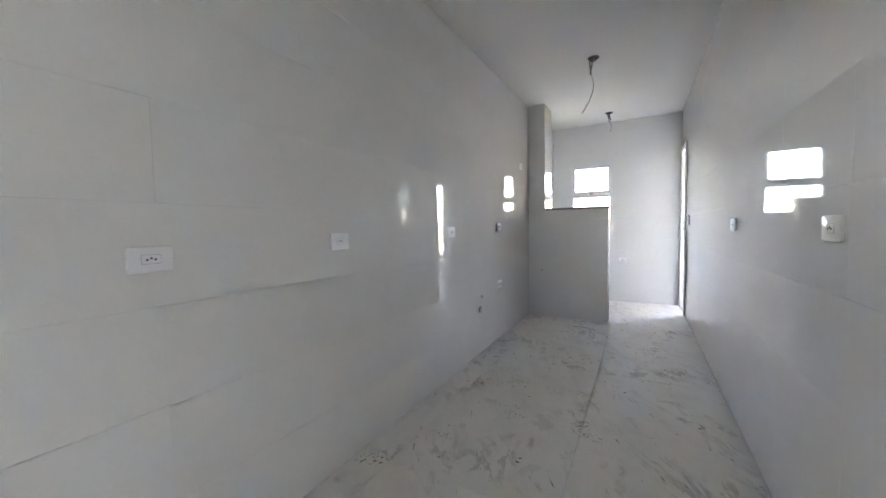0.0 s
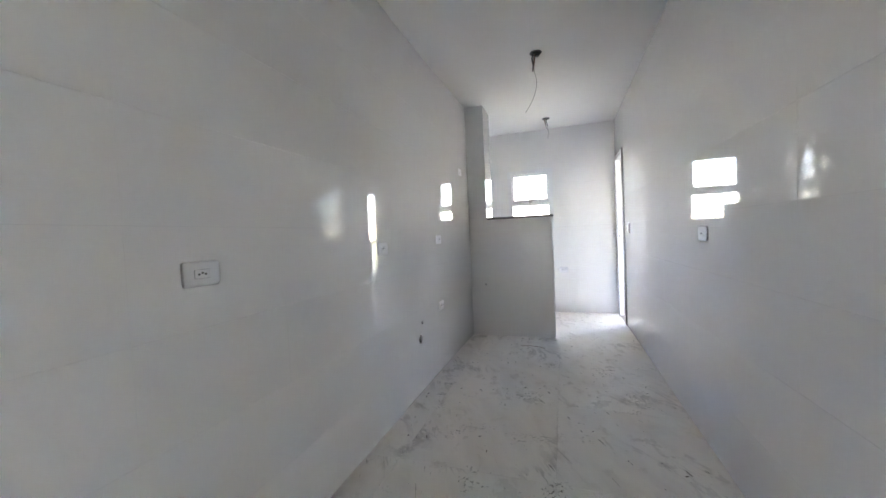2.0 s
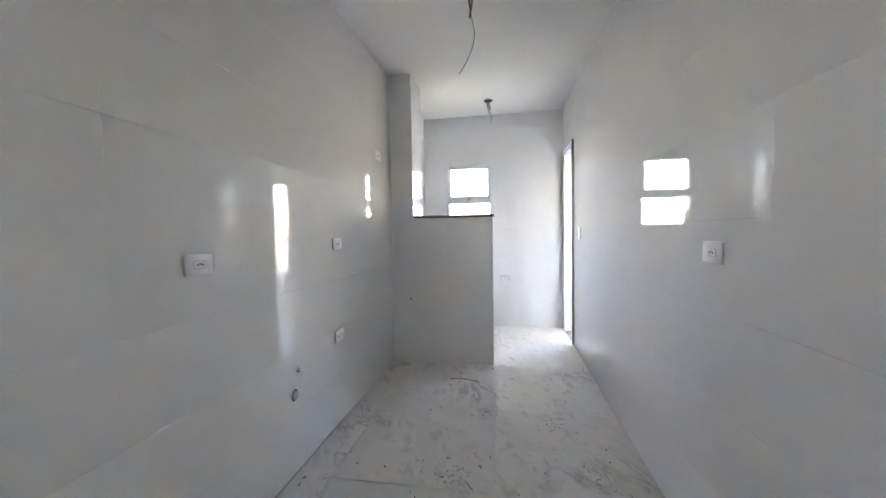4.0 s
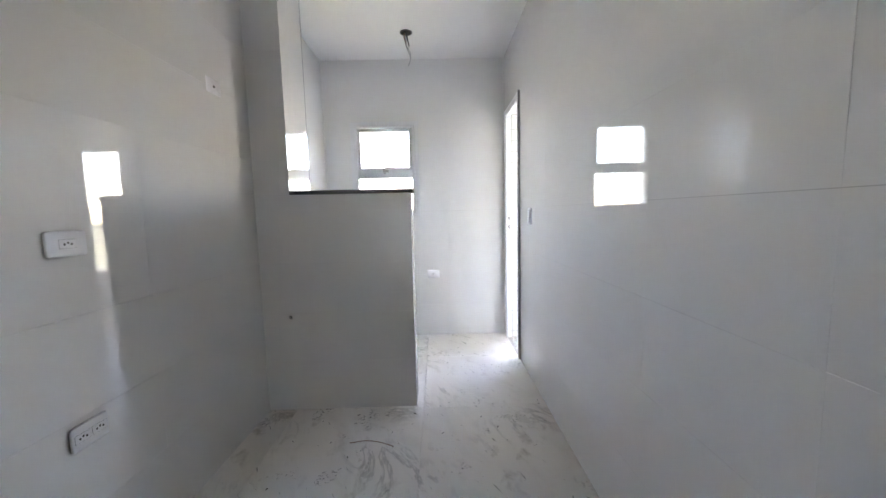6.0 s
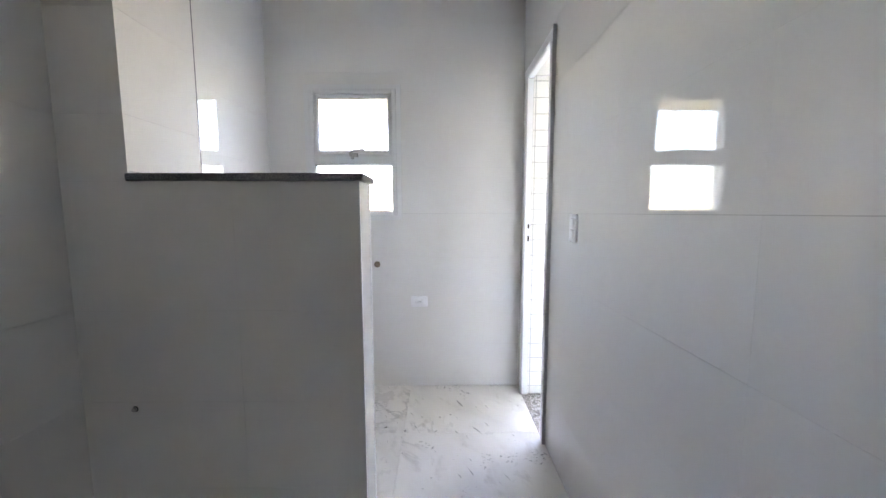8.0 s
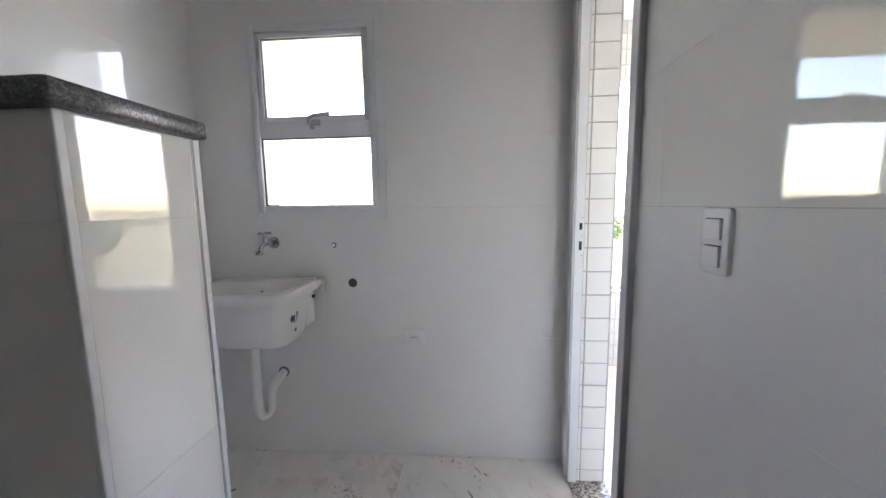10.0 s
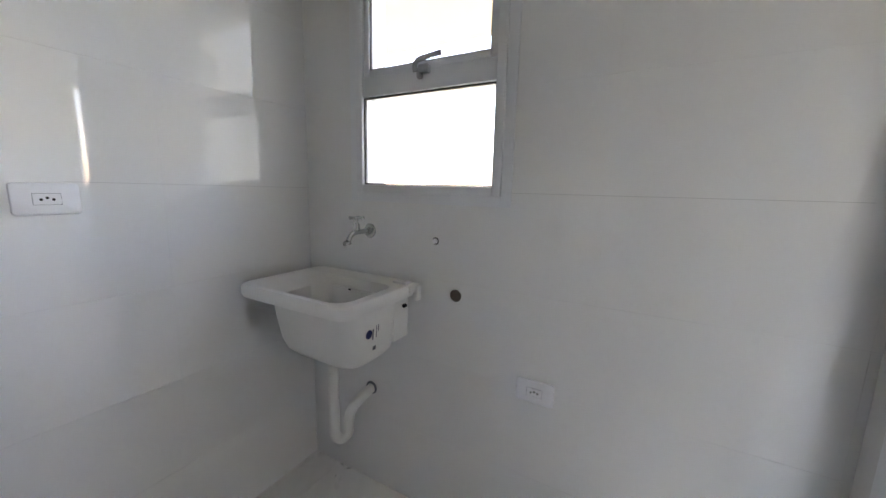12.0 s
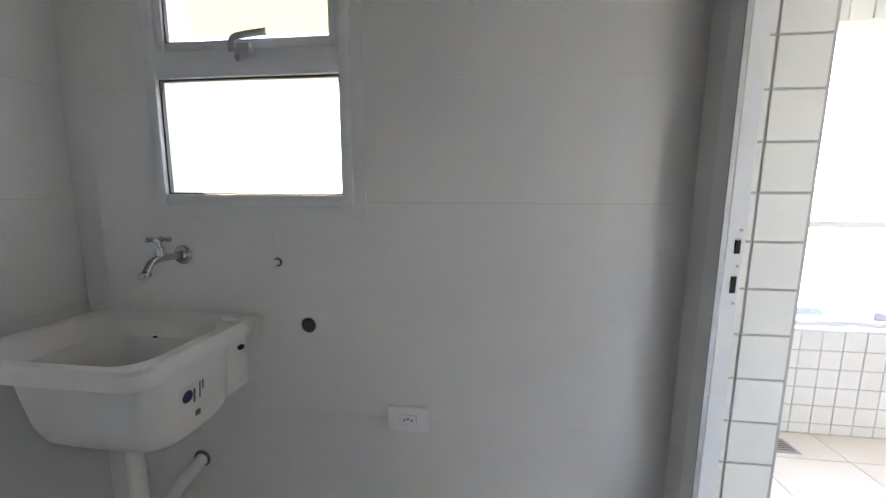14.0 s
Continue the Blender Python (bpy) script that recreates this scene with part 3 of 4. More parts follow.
# ---- laundry sink ----
def laundry_sink():
    s = thing("laundry_sink", pose(0.004, -0.048, 0.0), "white polymer wall-hung laundry sink with a deep basin", "sink")
    X0, X1, Y0, Y1, ZT = 0.095, 0.600, 1.016, 1.388, 0.912
    # rim, inner basin and tapering outer shell are one moulded piece
    loops = [
        rrect(0.275, 0.490, 1.15, 1.29, 0.05, 0.655),
        rrect(0.232, 0.524, 1.120, 1.325, 0.06, 0.660),
        rrect(0.203, 0.540, 1.102, 1.340, 0.06, 0.680),
        rrect(0.188, 0.547, 1.094, 1.345, 0.055, 0.715),
        rrect(0.178, 0.553, 1.086, 1.350, 0.05, 0.79),
        rrect(0.172, 0.556, 1.080, 1.352, 0.045, 0.866),
        rrect(0.168, 0.560, 1.076, 1.354, 0.045, 0.868),
        rrect(0.120, 0.585, 1.045, 1.380, 0.045, 0.868),
        rrect(X0 + 0.004, X1 - 0.004, Y0 + 0.004, Y1 - 0.001, 0.045, 0.870),
        rrect(X0, X1, Y0, Y1, 0.045, 0.880),
        rrect(X0, X1, Y0, Y1, 0.045, ZT - 0.008),
        rrect(X0 + 0.006, X1 - 0.006, Y0 + 0.006, Y1 - 0.002, 0.042, ZT),
        rrect(X0 + 0.026, X1 - 0.040, Y0 + 0.026, Y1 - 0.060, 0.06, ZT - 0.001),
        rrect(X0 + 0.034, X1 - 0.048, Y0 + 0.034, Y1 - 0.070, 0.06, ZT - 0.007),
        rrect(0.178, X1 - 0.053, 1.088, Y1 - 0.074, 0.06, 0.862),
        rrect(0.188, 0.541, 1.096, 1.306, 0.06, 0.79),
        rrect(0.200, 0.534, 1.106, 1.298, 0.06, 0.722),
        rrect(0.232, 0.508, 1.130, 1.275, 0.05, 0.695),
        rrect(0.31, 0.44, 1.17, 1.23, 0.02, 0.684),
    ]
    part("basin", loop_bm(loops, True, True), M_SINK, s, smooth=True)
    back = part("back_block", box_bm(0.25, 1.30, 0.70, 0.556, 1.389, 0.867, 0.008), M_SINK, s, smooth=True)
    part("bracket", merge(box_bm(0.560, 1.325, 0.884, 0.606, 1.390, 0.909, 0.006, 3), box_bm(0.594, 1.362, 0.848, 0.612, 1.390, 0.907, 0.006, 3)), M_SINK, s, smooth=True)
    part("soap_tab", box_bm(0.530, 1.325, 0.9115, 0.585, 1.355, 0.921, 0.002), M_PLASTIC, s, "small white plastic tab")
    part("bolt", turned(cyl_bm(0.007, 0.007, 0.012, 10), pose(0.578, 1.338, 0.835, 90)), M_DARK, s, "dark fixing bolt")
    part("overflow_mark", box_bm(0.34, 1.300, 0.862, 0.352, 1.308, 0.866), M_DARK, s)
    # printed sticker, leaning with the side of the basin
    def lean(bm):
        for v in bm.verts:
            v.co.x += 0.5472 + (v.co.z - 0.715) * 0.08
        return bm
    st = part("sticker", lean(box_bm(-0.006, 1.150, 0.712, 0.0001, 1.222, 0.80)), M_SINK, s, "white sticker with a dark blue dot and print")
    part("dot", lean(turned(cyl_bm(0.015, 0.015, 0.001, 20), pose(0.001, 1.170, 0.777, 0, 90, 0))), M_BLUE, st)
    for y0, y1, z0, z1 in ((1.189, 1.193, 0.752, 0.788), (1.207, 1.209, 0.755, 0.797), (1.216, 1.2185, 0.775, 0.797), (1.194, 1.208, 0.712, 0.726)):
        part("print_bar", lean(box_bm(0.0, y0, z0, 0.0018, y1, z1)), M_INK, st)
    return s


laundry_sink()


def trap():
    t = thing("drain_trap", pose(0.016, -0.0535, 0.028), "white plastic U-bend drain pipe below the laundry sink", "drain pipe")
    line = [(0.335, 1.215, 0.645), (0.335, 1.215, 0.50), (0.335, 1.215, 0.32), (0.338, 1.219, 0.280), (0.351, 1.236, 0.265), (0.364, 1.254, 0.282),
            (0.367, 1.258, 0.32), (0.367, 1.264, 0.358), (0.366, 1.30, 0.383), (0.364, 1.40, 0.402)]
    part("pipe", tube_bm(smooth_line(line, 6), 0.0195, 16), M_PVC, t, smooth=True)
    part("collar", turned(cyl_bm(0.027, 0.027, 0.02, 20, 0.003), pose(0.335, 1.215, 0.62)), M_PVC, t, smooth=True)
    part("wall_rose", turned(cyl_bm(0.028, 0.026, 0.004, 20, 0.001), pose(0.364, 1.3945, 0.402, 90)), M_INK, t, "dark gap round the pipe")


trap()


def tap():
    x, z = 0.376, 1.083
    t = thing("tap", pose(x, YB, z), "chrome wall-mounted garden tap with a cross handle", "tap")
    part("rose", turned(merge(cyl_bm(0.029, 0.025, 0.006, 24, 0.002), turned(cyl_bm(0.015, 0.013, 0.008, 6), Matrix.Translation((0, 0, 0.006)))), pose(0, 0, 0, 90)), M_CHROME, t, smooth=True)
    line = smooth_line([(0, -0.012, 0), (-0.001, -0.05, 0), (-0.003, -0.080, -0.001), (-0.004, -0.100, -0.010), (-0.005, -0.114, -0.030)], 6)
    rs = [0.0095] * len(line)
    part("spout", tube_bm(line, rs, 14), M_CHROME, t, smooth=True)
    part("nozzle", turned(cyl_bm(0.0165, 0.0135, 0.013, 18, 0.003), pose(-0.005, -0.118, -0.042, 14)), M_CHROME, t, smooth=True)
    part("stem", turned(merge(cyl_bm(0.0125, 0.0115, 0.026, 16, 0.003), turned(cyl_bm(0.006, 0.006, 0.022, 12), Matrix.Translation((0, 0, 0.02)))), pose(-0.002, -0.072, 0.006)), M_CHROME, t, smooth=True)
    h = part("cross_handle", turned(cyl_bm(0.008, 0.007, 0.012, 14, 0.002), pose(-0.002, -0.072, 0.046)), M_CHROME, t, smooth=True)
    for k in range(4):
        a = 90 * k + 30
        arm = turned(tube_bm([(0.004, 0, 0), (0.015, 0, 0), (0.021, 0, 0), (0.026, 0, 0), (0.029, 0, 0)], [0.0045, 0.0045, 0.007, 0.007, 0.003], 10), pose(-0.002, -0.072, 0.052, 0, 0, a))
        part("arm", arm, M_CHROME, h, smooth=True)


tap()


# ---- ceiling light points with loose wires ----
def light_point(x, y, lines, r):
    t = thing("ceiling_light_point", pose(x, y, ZC), "open ceiling light point with loose hanging wires", "light point", group="ceiling light points")
    part("box_rim", turned(cyl_bm(r, r * 0.97, 0.006, 24, 0.001), pose(0, 0, -0.006)), M_INK, t, "dark round ceiling box")
    part("cavity", turned(cyl_bm(r * 0.8, r * 0.8, 0.001, 24), pose(0, 0, -0.0072)), M_DARK, t)
    for pts, rad, m in lines:
        part("wire", tube_bm(smooth_line(pts, 6), rad, 8), m, t, smooth=True)


light_point(0.886, -0.988, [
    ([(-0.02, 0, 0), (-0.03, -0.01, -0.05), (-0.022, -0.01, -0.10), (-0.028, -0.005, -0.15)], 0.0055, M_WIRE),
    ([(-0.01, 0.01, 0), (-0.012, 0, -0.06), (-0.022, 0, -0.11)], 0.005, M_WIREBROWN),
    ([(-0.015, 0, 0), (-0.02, 0, -0.12), (0.0, 0.0, -0.24), (-0.02, 0, -0.34), (-0.06, 0, -0.42), (-0.098, 0, -0.475)], 0.0025, M_WIREGREY),
    ([(0.02, 0, 0), (0.03, 0, -0.02), (0.01, 0, -0.035), (-0.02, 0, -0.02)], 0.004, M_WIRE)], 0.05)
light_point(0.887, 0.841, [
    ([(-0.01, 0, 0), (-0.015, 0, -0.04), (0.0, 0, -0.085)], 0.0045, M_WIREBROWN),
    ([(0.0, 0, 0), (0.012, 0, -0.06), (0.022, 0, -0.105)], 0.0045, M_WIRE),
    ([(-0.005, 0, 0), (-0.005, 0, -0.09), (0.006, 0, -0.13), (0.028, 0, -0.18), (0.026, 0, -0.22), (0.012, 0, -0.26)], 0.0022, M_WIREGREY),
    ([(0.005, 0, 0), (0.0, 0, -0.10), (0.03, 0, -0.15), (0.03, 0, -0.2)], 0.0022, M_WIREGREY)], 0.05)


# ---- balcony fittings ----
def railing():
    r = thing("balcony_railing", pose(0, YP + 0.06, 0.59), "white aluminium balcony railing with clear glass panels", "railing")
    part("top_rail", box_bm(XO, -0.025, 0.53, 5.19, 0.025, 0.565, 0.005), M_ALU, r, smooth=True)
    part("bottom_rail", box_bm(XO, -0.02, 0.0, 5.19, 0.02, 0.03, 0.004), M_ALU, r, smooth=True)
    xs = [XO + 0.03, 2.76, 3.95, 5.1]
    for x in xs:
        part("post", box_bm(x - 0.025, -0.02, 0.0305, x + 0.025, 0.02, 0.5295, 0.004), M_ALU, r, smooth=True)
    for a, c in zip(xs, xs[1:]):
        part("pane", box_bm(a + 0.026, -0.004, 0.032, c - 0.026, 0.004, 0.528), M_GLASS, r).visible_shadow = False


railing()


def floor_drain():
    d = thing("floor_drain", pose(2.80, 2.29, -0.004), "square metal floor drain grate in the balcony floor", "drain")
    part("frame", merge(box_bm(-0.06, -0.06, 0, -0.048, 0.06, 0.003), box_bm(0.048, -0.06, 0, 0.06, 0.06, 0.003),
                        box_bm(-0.048, -0.06, 0, 0.048, -0.048, 0.003), box_bm(-0.048, 0.048, 0, 0.048, 0.06, 0.003)), M_STEEL, d)
    part("pit", box_bm(-0.048, -0.048, -0.001, 0.048, 0.048, 0.0008), M_DARK, d)
    for k in range(6):
        part("bar", box_bm(-0.048, -0.043 + k * 0.0155, 0.001, 0.048, -0.036 + k * 0.0155, 0.0025), M_STEEL, d)


floor_drain()

# ---- outside, some storeys below ----
ZG = -5.6
struct("ground", box_bm(-1500, -1500, ZG - 0.5, 1500, 1500, ZG), M_GRASS, "pale dry grass reaching to the horizon", "ground")
struct("road", box_bm(-200, 14, ZG, 300, 23, ZG + 0.02), M_ASPHALT, "grey asphalt street with parked cars", "road")
struct("pavement", box_bm(-200, 23.005, ZG, 300, 25.5, ZG + 0.14), M_PALE, "pale pavement beside the street", "pavement")


def car(m, paint):
    c = thing("car", m, "parked car on the street below", "car", group="parked cars")
    body = loop_bm([rrect(-2.1, 2.1, -0.85, 0.85, 0.35, 0.25), rrect(-2.15, 2.15, -0.88, 0.88, 0.4, 0.55), rrect(-2.05, 2.1, -0.84, 0.84, 0.4, 0.85),
                    rrect(-1.9, 1.2, -0.78, 0.78, 0.35, 0.93), rrect(-1.5, 0.5, -0.62, 0.62, 0.3, 1.38), rrect(-1.3, 0.3, -0.5, 0.5, 0.3, 1.44)], True, True)
    part("body", body, paint, c, smooth=True)
    part("windows", loop_bm([rrect(-1.86, 1.1, -0.785, 0.785, 0.3, 0.95), rrect(-1.56, 0.58, -0.655, 0.655, 0.28, 1.32)]), M_CARGLASS, c)
    for x in (-1.3, 1.3):
        for y in (-0.8, 0.8):
            w = part("wheel", turned(cyl_bm(0.32, 0.32, 0.2, 24, 0.03), pose(x, y + 0.1, 0.32, 90)), M_TYRE, c, smooth=True)
            part("rim", turned(cyl_bm(0.19, 0.19, 0.21, 16), pose(x, y + 0.105, 0.32, 90)), M_STEEL, w)


for k, (x, y) in enumerate(((12, 21.6), (18.5, 21.5), (25, 21.6), (31, 21.5), (38, 21.6))):
    car(pose(x, y, ZG + 0.02, 0, 0, 0 if k % 2 else 180), M_CARS[k % 3])


def tree(x, y, h, seed):
    rnd = random.Random(seed)
    t = thing("tree", pose(x, y, ZG), "leafy green street tree with an uneven crown", "tree", group="street trees")
    trunk = tube_bm([(0, 0, -0.1), (0.1, 0, h * 0.25), (0.0, 0.1, h * 0.5)], [0.22, 0.17, 0.12], 8)
    limbs = []
    for k in range(6):
        a = k * 1.05 + rnd.random()
        limbs.append(tube_bm([(0.05, 0.05, h * 0.4), (math.cos(a) * h * 0.15, math.sin(a) * h * 0.15, h * 0.6), (math.cos(a) * h * 0.25, math.sin(a) * h * 0.25, h * 0.78)], [0.09, 0.06, 0.03], 6))
    part("trunk", merge(trunk, *limbs), M_BARK, t)
    verts, faces = [], []
    for _ in range(1100):
        d = Vector((rnd.gauss(0, 1), rnd.gauss(0, 1), rnd.gauss(0, 1))).normalized() * (rnd.random() ** 0.5)
        lump = 1 + 0.3 * noise.noise(d * 2.3 + Vector((seed, 0, 0)))
        p = Vector((d.x * h * 0.36 * lump, d.y * h * 0.36 * lump, h * 0.72 + d.z * h * 0.28 * lump))
        q = Euler((rnd.random() * 6, rnd.random() * 6, rnd.random() * 6)).to_matrix()
        s = 0.16 + 0.16 * rnd.random()
        i = len(verts)
        verts += [p + q @ Vector(v) * s for v in ((-1, 0, 0), (0, -0.5, 0.1), (1, 0, 0), (0, 0.5, 0.1))]
        faces.append((i, i + 1, i + 2, i + 3))
    me = bpy.data.meshes.new("crown")
    me.from_pydata(verts, [], faces)
    me.materials.append(M_LEAF)
    cr = new("crown", me)
    cr.parent = t


for k, (x, y, h) in enumerate(((38, 33, 5.5), (50, 38, 6), (18, 44, 5), (60, 43, 6), (5, 48, 5))):
    tree(x, y, h, k + 3)


# ---- loose bits on the floor ----
def scrap(name, pts, r, m, label):
    tagged(part(name, tube_bm(smooth_line(pts, 6), r, 8), m, smooth=True), label, "debris", group="floor scraps")


scrap("wire_scrap", [(0.60, -0.36, 0.002), (0.68, -0.345, 0.002), (0.76, -0.36, 0.002), (0.84, -0.40, 0.002)], 0.0022, M_WIREBROWN, "thin dark scrap of cable lying on the dusty floor")
scrap("wire_scrap", [(0.20, 1.02, 0.003), (0.235, 1.05, 0.003), (0.265, 1.075, 0.003)], 0.0028, M_WIRE, "short black cable end lying on the dusty floor")
crumb = bmesh.new()
rc = random.Random(5)
for _ in range(360):
    x, y = rc.uniform(0.05, 1.72), rc.triangular(-4.0, 1.35, 0.0)
    if PX > x - 0.02 and -0.02 < y < PT + 0.02:
        continue
    s = 0.001 + 0.005 * rc.random() ** 4
    g = bmesh.ops.create_icosphere(crumb, subdivisions=1, radius=s, matrix=Matrix.Translation((x, y, s * 0.4)) @ Matrix.Rotation(rc.random() * 6, 4, 'Z') @ Matrix.Diagonal((1.2 + 1.5 * rc.random(), 0.6, 0.5, 1)))
tagged(part("crumbs", crumb, M_DEBRIS), "scattered crumbs of mortar and dirt on the floor", "debris", kind="stuff")


# ---- tiles, last ----
TILE_MESH = {}


def tile_mesh(w, h, d, mt, name):
    key = (round(w, 3), round(h, 3), d, mt.name)
    if key not in TILE_MESH:
        a, c, e = w / 2, h / 2, (0.0008 if mt.name.startswith('small') else 0.0002)
        v = [(-a, -c, -d), (a, -c, -d), (a, c, -d), (-a, c, -d), (-a, -c, -e), (a, -c, -e), (a, c, -e), (-a, c, -e),
             (-a + e, -c + e, 0), (a - e, -c + e, 0), (a - e, c - e, 0), (-a + e, c - e, 0)]
        f = [(0, 1, 5, 4), (1, 2, 6, 5), (2, 3, 7, 6), (3, 0, 4, 7), (4, 5, 9, 8), (5, 6, 10, 9), (6, 7, 11, 10), (7, 4, 8, 11), (8, 9, 10, 11)]
        me = bpy.data.meshes.new(name)
        me.from_pydata(v, [], f)
        me.materials.append(mt)
        TILE_MESH[key] = me
    return TILE_MESH[key]


def lay(parent, origin, uaxis, vaxis, rect, holes, pitch, phase, gap, mt, tilt=0.0, name="tile", depth=TT, bow=()):
    """Tiles over rect (u0, u1, v0, v1) on the plane through origin, cut round holes; phase is a joint's place."""
    U, V = Vector(uaxis), Vector(vaxis)
    N = U.cross(V)
    base = Matrix((U, V, N)).transposed().to_4x4()
    rnd = random.Random(int(abs(sum(origin)) * 1000) + 17)
    u0, u1, v0, v1 = rect
    gap_u = min(gap, 0.00003) if gap < 0.001 else gap

    def cuts(a, c, p, ph):
        k = math.ceil((a - ph) / p + 1e-6)
        out = [a]
        while ph + k * p < c - 1e-6:
            out.append(ph + k * p)
            k += 1
        return out + [c]
    for a, c in zip(cuts(u0, u1, pitch[0], phase[0]), cuts(u0, u1, pitch[0], phase[0])[1:]):
        for e, g in zip(cuts(v0, v1, pitch[1], phase[1]), cuts(v0, v1, pitch[1], phase[1])[1:]):
            pieces = [(a, c, e, g)]
            for h in holes:
                nxt = []
                for (p0, p1, q0, q1) in pieces:
                    if h[0] >= p1 or h[1] <= p0 or h[2] >= q1 or h[3] <= q0:
                        nxt.append((p0, p1, q0, q1))
                        continue
                    if q0 < h[2]:
                        nxt.append((p0, p1, q0, h[2]))
                    if q1 > h[3]:
                        nxt.append((p0, p1, h[3], q1))
                    lo, hi = max(q0, h[2]), min(q1, h[3])
                    if p0 < h[0]:
                        nxt.append((p0, h[0], lo, hi))
                    if p1 > h[1]:
                        nxt.append((h[1], p1, lo, hi))
                pieces = nxt
            for (p0, p1, q0, q1) in pieces:
                w, hh = p1 - p0 - gap_u, q1 - q0 - gap
                if w < 0.006 or hh < 0.006:
                    continue
                ob = new(name, tile_mesh(w, hh, depth, mt, name))
                ob.matrix_world = (Matrix.Translation(Vector(origin) + U * (p0 + p1) / 2 + V * (q0 + q1) / 2) @ base
                                   @ pose(0, 0, 0, rnd.gauss(0, tilt), rnd.gauss(0, tilt), 0))
                for (y0, y1, deg) in bow:
                    if y0 <= ob.matrix_world.translation.y <= y1:
                        mid = Matrix.Translation((origin[0], (y0 + y1) / 2, 0))
                        ob.matrix_world = mid @ pose(0, 0, 0, 0, 0, deg) @ mid.inverted() @ ob.matrix_world
                ob.parent = parent


TILT = 0.03
HOLE_D = [(DOOR[0] - 0.02, DOOR[1] + 0.02, -0.1, DOOR[3] + 0.02)]
# west: u runs along -y so that the normal faces +x
lay(wall_west, (XL, 0, 0), (0, 1, 0), (0, 0, 1), (YS, 0.0, 0, ZC), [], (0.54, 0.31), (0.27, 0), 0.00025, M_TILE, TILT,
    bow=[(-1.89, 0.0, -0.45), (-1.1, 0.0, -0.35)])
lay(wall_west, (XW, 0, 0), (0, 1, 0), (0, 0, 1), (SD, YB, 0, ZC), [], (0.54, 0.31), (0.81, 0), 0.00025, M_TILE, TILT)
lay(wall_east, (XR, 0, 0), (0, -1, 0), (0, 0, 1), (-YB, -YS, 0, ZC), [(-h[1], -h[0], h[2], h[3]) for h in HOLE_D], (0.54, 0.31), (-0.02, 0), 0.00025, M_TILE, TILT)
lay(wall_north, (0, YB, 0), (1, 0, 0), (0, 0, 1), (XW, XR, 0, ZC), [(WIN[0] - 0.0, WIN[1] + 0.0, WIN[2], WIN[3])], (0.54, 0.31), (1.2, 0), 0.00025, M_TILE, TILT)
lay(half_wall, (0, 0, 0), (1, 0, 0), (0, 0, 1), (XL, PX, 0, ZC), [(SX, 2, PH, 3)], (0.54, 0.31), (0.0, 0), 0.00025, M_TILE, TILT)
lay(half_wall, (0, SD, 0), (-1, 0, 0), (0, 0, 1), (-SX, -XW, 0, ZC), [], (0.54, 0.31), (0.0, 0), 0.00025, M_TILE, TILT)
lay(half_wall, (0, PT, 0), (-1, 0, 0), (0, 0, 1), (-PX, -SX, 0, PH), [], (0.54, 0.31), (0.0, 0), 0.00025, M_TILE, TILT)
lay(half_wall, (PX, 0, 0), (0, 1, 0), (0, 0, 1), (TT, PT - TT, 0, PH), [], (0.54, 0.31), (0.5, 0), 0.00025, M_TILE, 0.0)
lay(half_wall, (SX, 0, 0), (0, 1, 0), (0, 0, 1), (TT, SD - TT, 0, ZC), [(-1, PT, -1, PH + 0.031)], (0.54, 0.31), (0.5, 0), 0.00025, M_TILE, 0.0)
# a few courses whose joint stands open
for y0, y1, z in ((-1.05, 0.30, 1.24), (-2.1, -1.05, 1.24), (0.30, 0.66, 1.24)):
    part("open_joint", box_bm(XR - 0.0004, y0, z - 0.0009, XR + 0.004, y1 - 0.001, z + 0.0009), M_PALEGROUT, wall_east, "dusty open joint between tiles")
part("open_joint", box_bm(XW - 0.004, 0.60, 1.2393, XW + 0.0004, 1.33, 1.2407), M_PALEGROUT, wall_west, "dusty open joint between tiles")
part("open_joint", box_bm(0.93, YB - 0.0004, 1.2393, 1.70, YB + 0.004, 1.2407), M_PALEGROUT, wall_north, "dusty open joint between tiles")
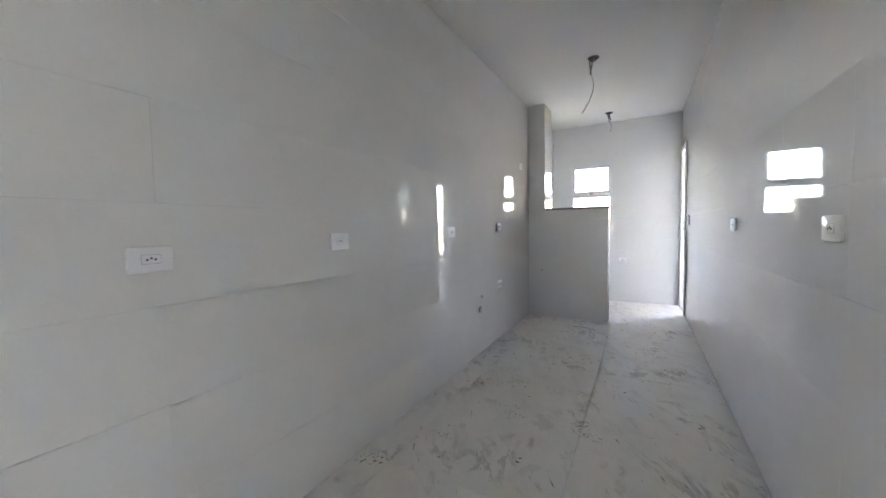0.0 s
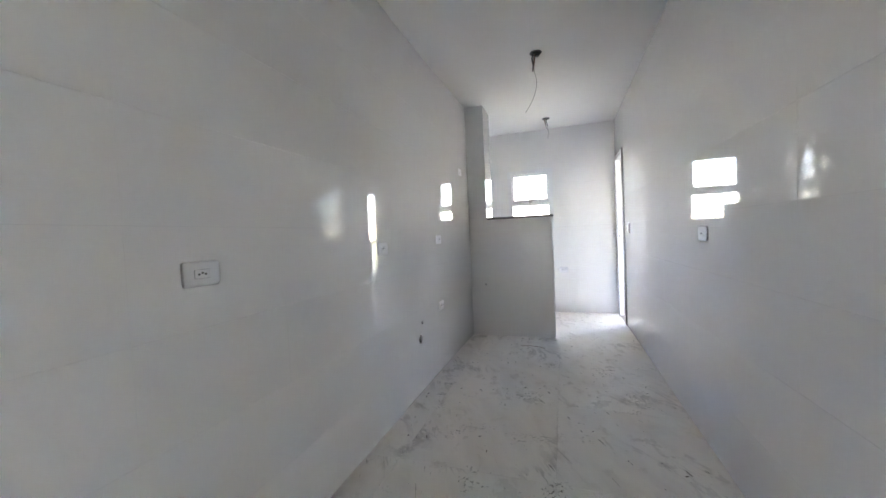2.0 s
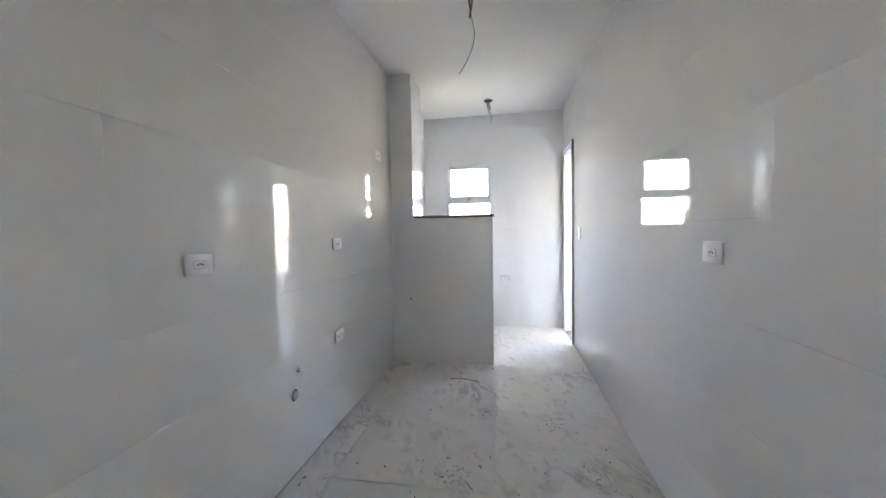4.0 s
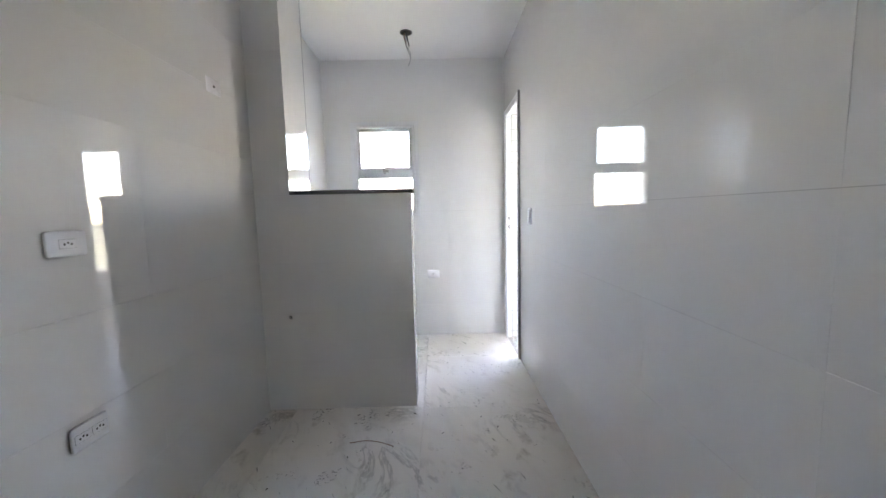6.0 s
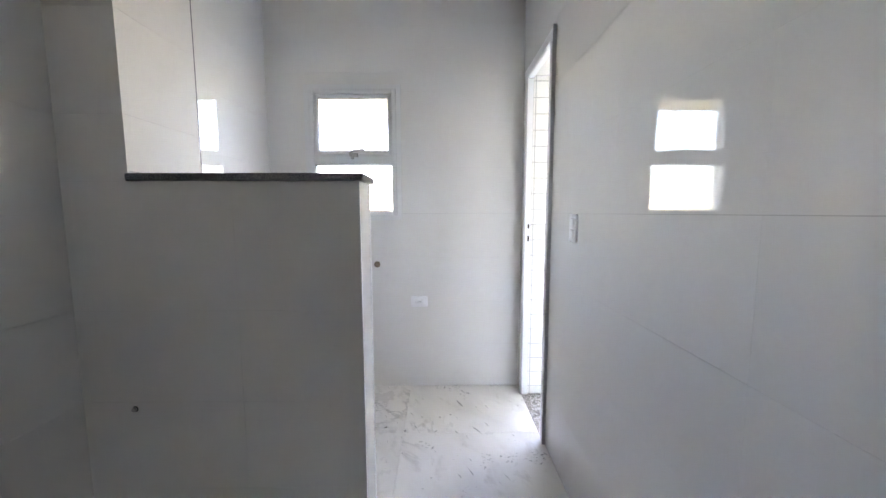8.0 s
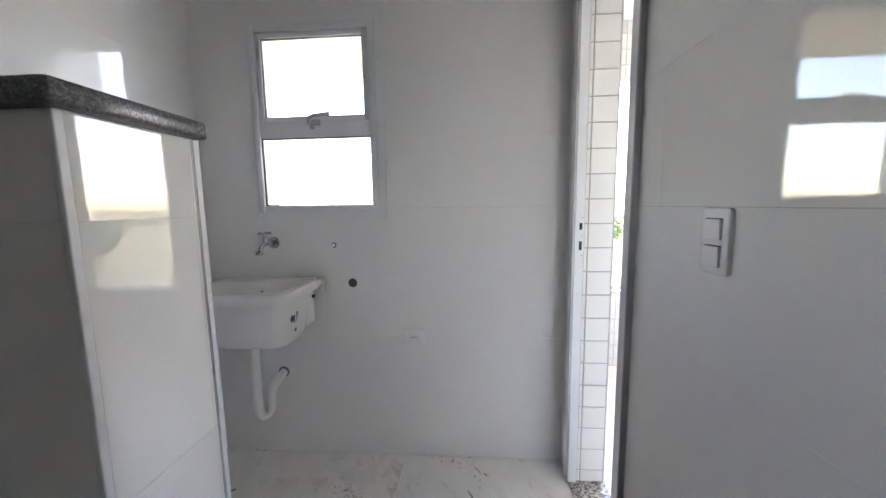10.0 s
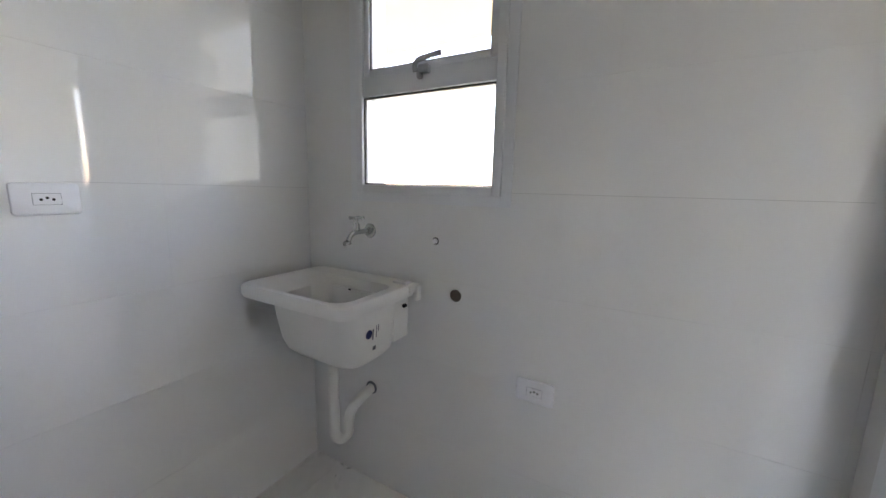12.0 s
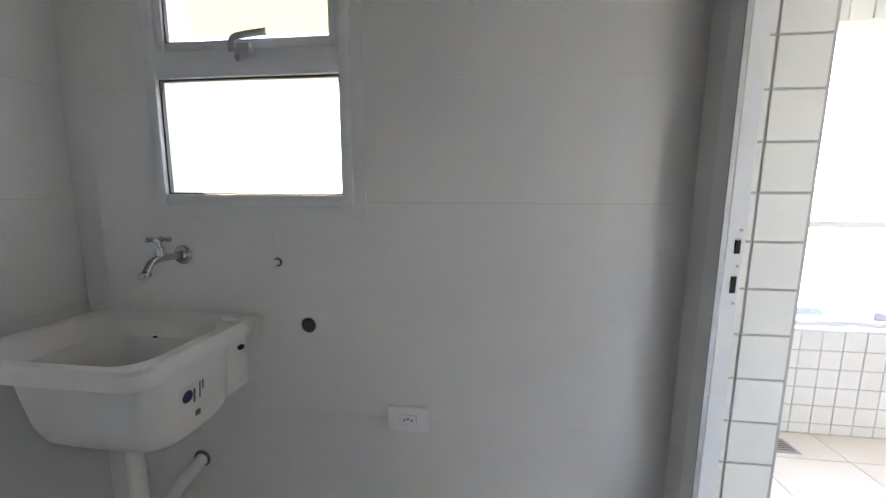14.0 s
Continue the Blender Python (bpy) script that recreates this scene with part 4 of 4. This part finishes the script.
# floor
lay(floor, (0, 0, 0), (1, 0, 0), (0, 1, 0), (XL, XR, YS - 0.15, YB), [(-1, PX - TT, TT, PT - TT), (-1, SX - TT, TT, SD - TT)], (0.8, 0.8), (0.985, -0.02), 0.0012, M_FLOOR, 0.0, "floor_tile", 0.0095)
# small white tiles round the doorway, on the parapet and the beam
part("grout_bed", box_bm(XR + 0.0305, DOOR[1] + 0.012, 0.004, XO - 0.001, DOOR[1] + 0.0205, DOOR[3] + 0.019), M_GREYGROUT, wall_east)
part("grout_bed", box_bm(XR + 0.0305, DOOR[0] - 0.0205, 0.004, XO - 0.001, DOOR[0] - 0.012, DOOR[3] + 0.019), M_GREYGROUT, wall_east)
lay(wall_east, (0, DOOR[1] + 0.0085, 0), (1, 0, 0), (0, 0, 1), (XR + 0.031, XO, 0.004, DOOR[3] + 0.019), [], (0.1005, 0.1005), (1.805, 0.06), 0.005, M_SMALL, 0.15, "small_tile", 0.004)
lay(wall_east, (0, DOOR[0] - 0.0085, 0), (-1, 0, 0), (0, 0, 1), (-XO, -XR - 0.031, 0.004, DOOR[3] + 0.019), [], (0.1005, 0.1005), (-1.805, 0.06), 0.005, M_SMALL, 0.15, "small_tile", 0.004)
lay(parapet, (0, YP, 0), (1, 0, 0), (0, 0, 1), (XO, 5.2, -0.005, 0.575), [], (0.104, 0.104), (2.0, 0.055), 0.005, M_SMALL, 0.2, "small_tile", 0.0055)
lay(parapet, (0, YP + 0.003, 0.581), (1, 0, 0), (0, 1, 0), (XO, 5.2, 0.0, 0.115), [], (0.104, 0.115), (2.0, 0.0), 0.005, M_SMALL, 0.2, "small_tile", 0.0055)
lay(lintel, (0, YP, 0), (1, 0, 0), (0, 0, 1), (XO, 5.2, 2.10, 2.5), [], (0.104, 0.104), (2.0, 2.10), 0.005, M_SMALL, 0.2, "small_tile", 0.0055)
bf = [o for o in scene.objects if o.name == "balcony_floor"][0]
lay(bf, (0, 0, -0.005), (1, 0, 0), (0, 1, 0), (XO, 5.2, 0.1, YP), [], (0.45, 0.45), (2.6, 2.2), 0.004, M_PALE, 0.0, "floor_tile", 0.006)
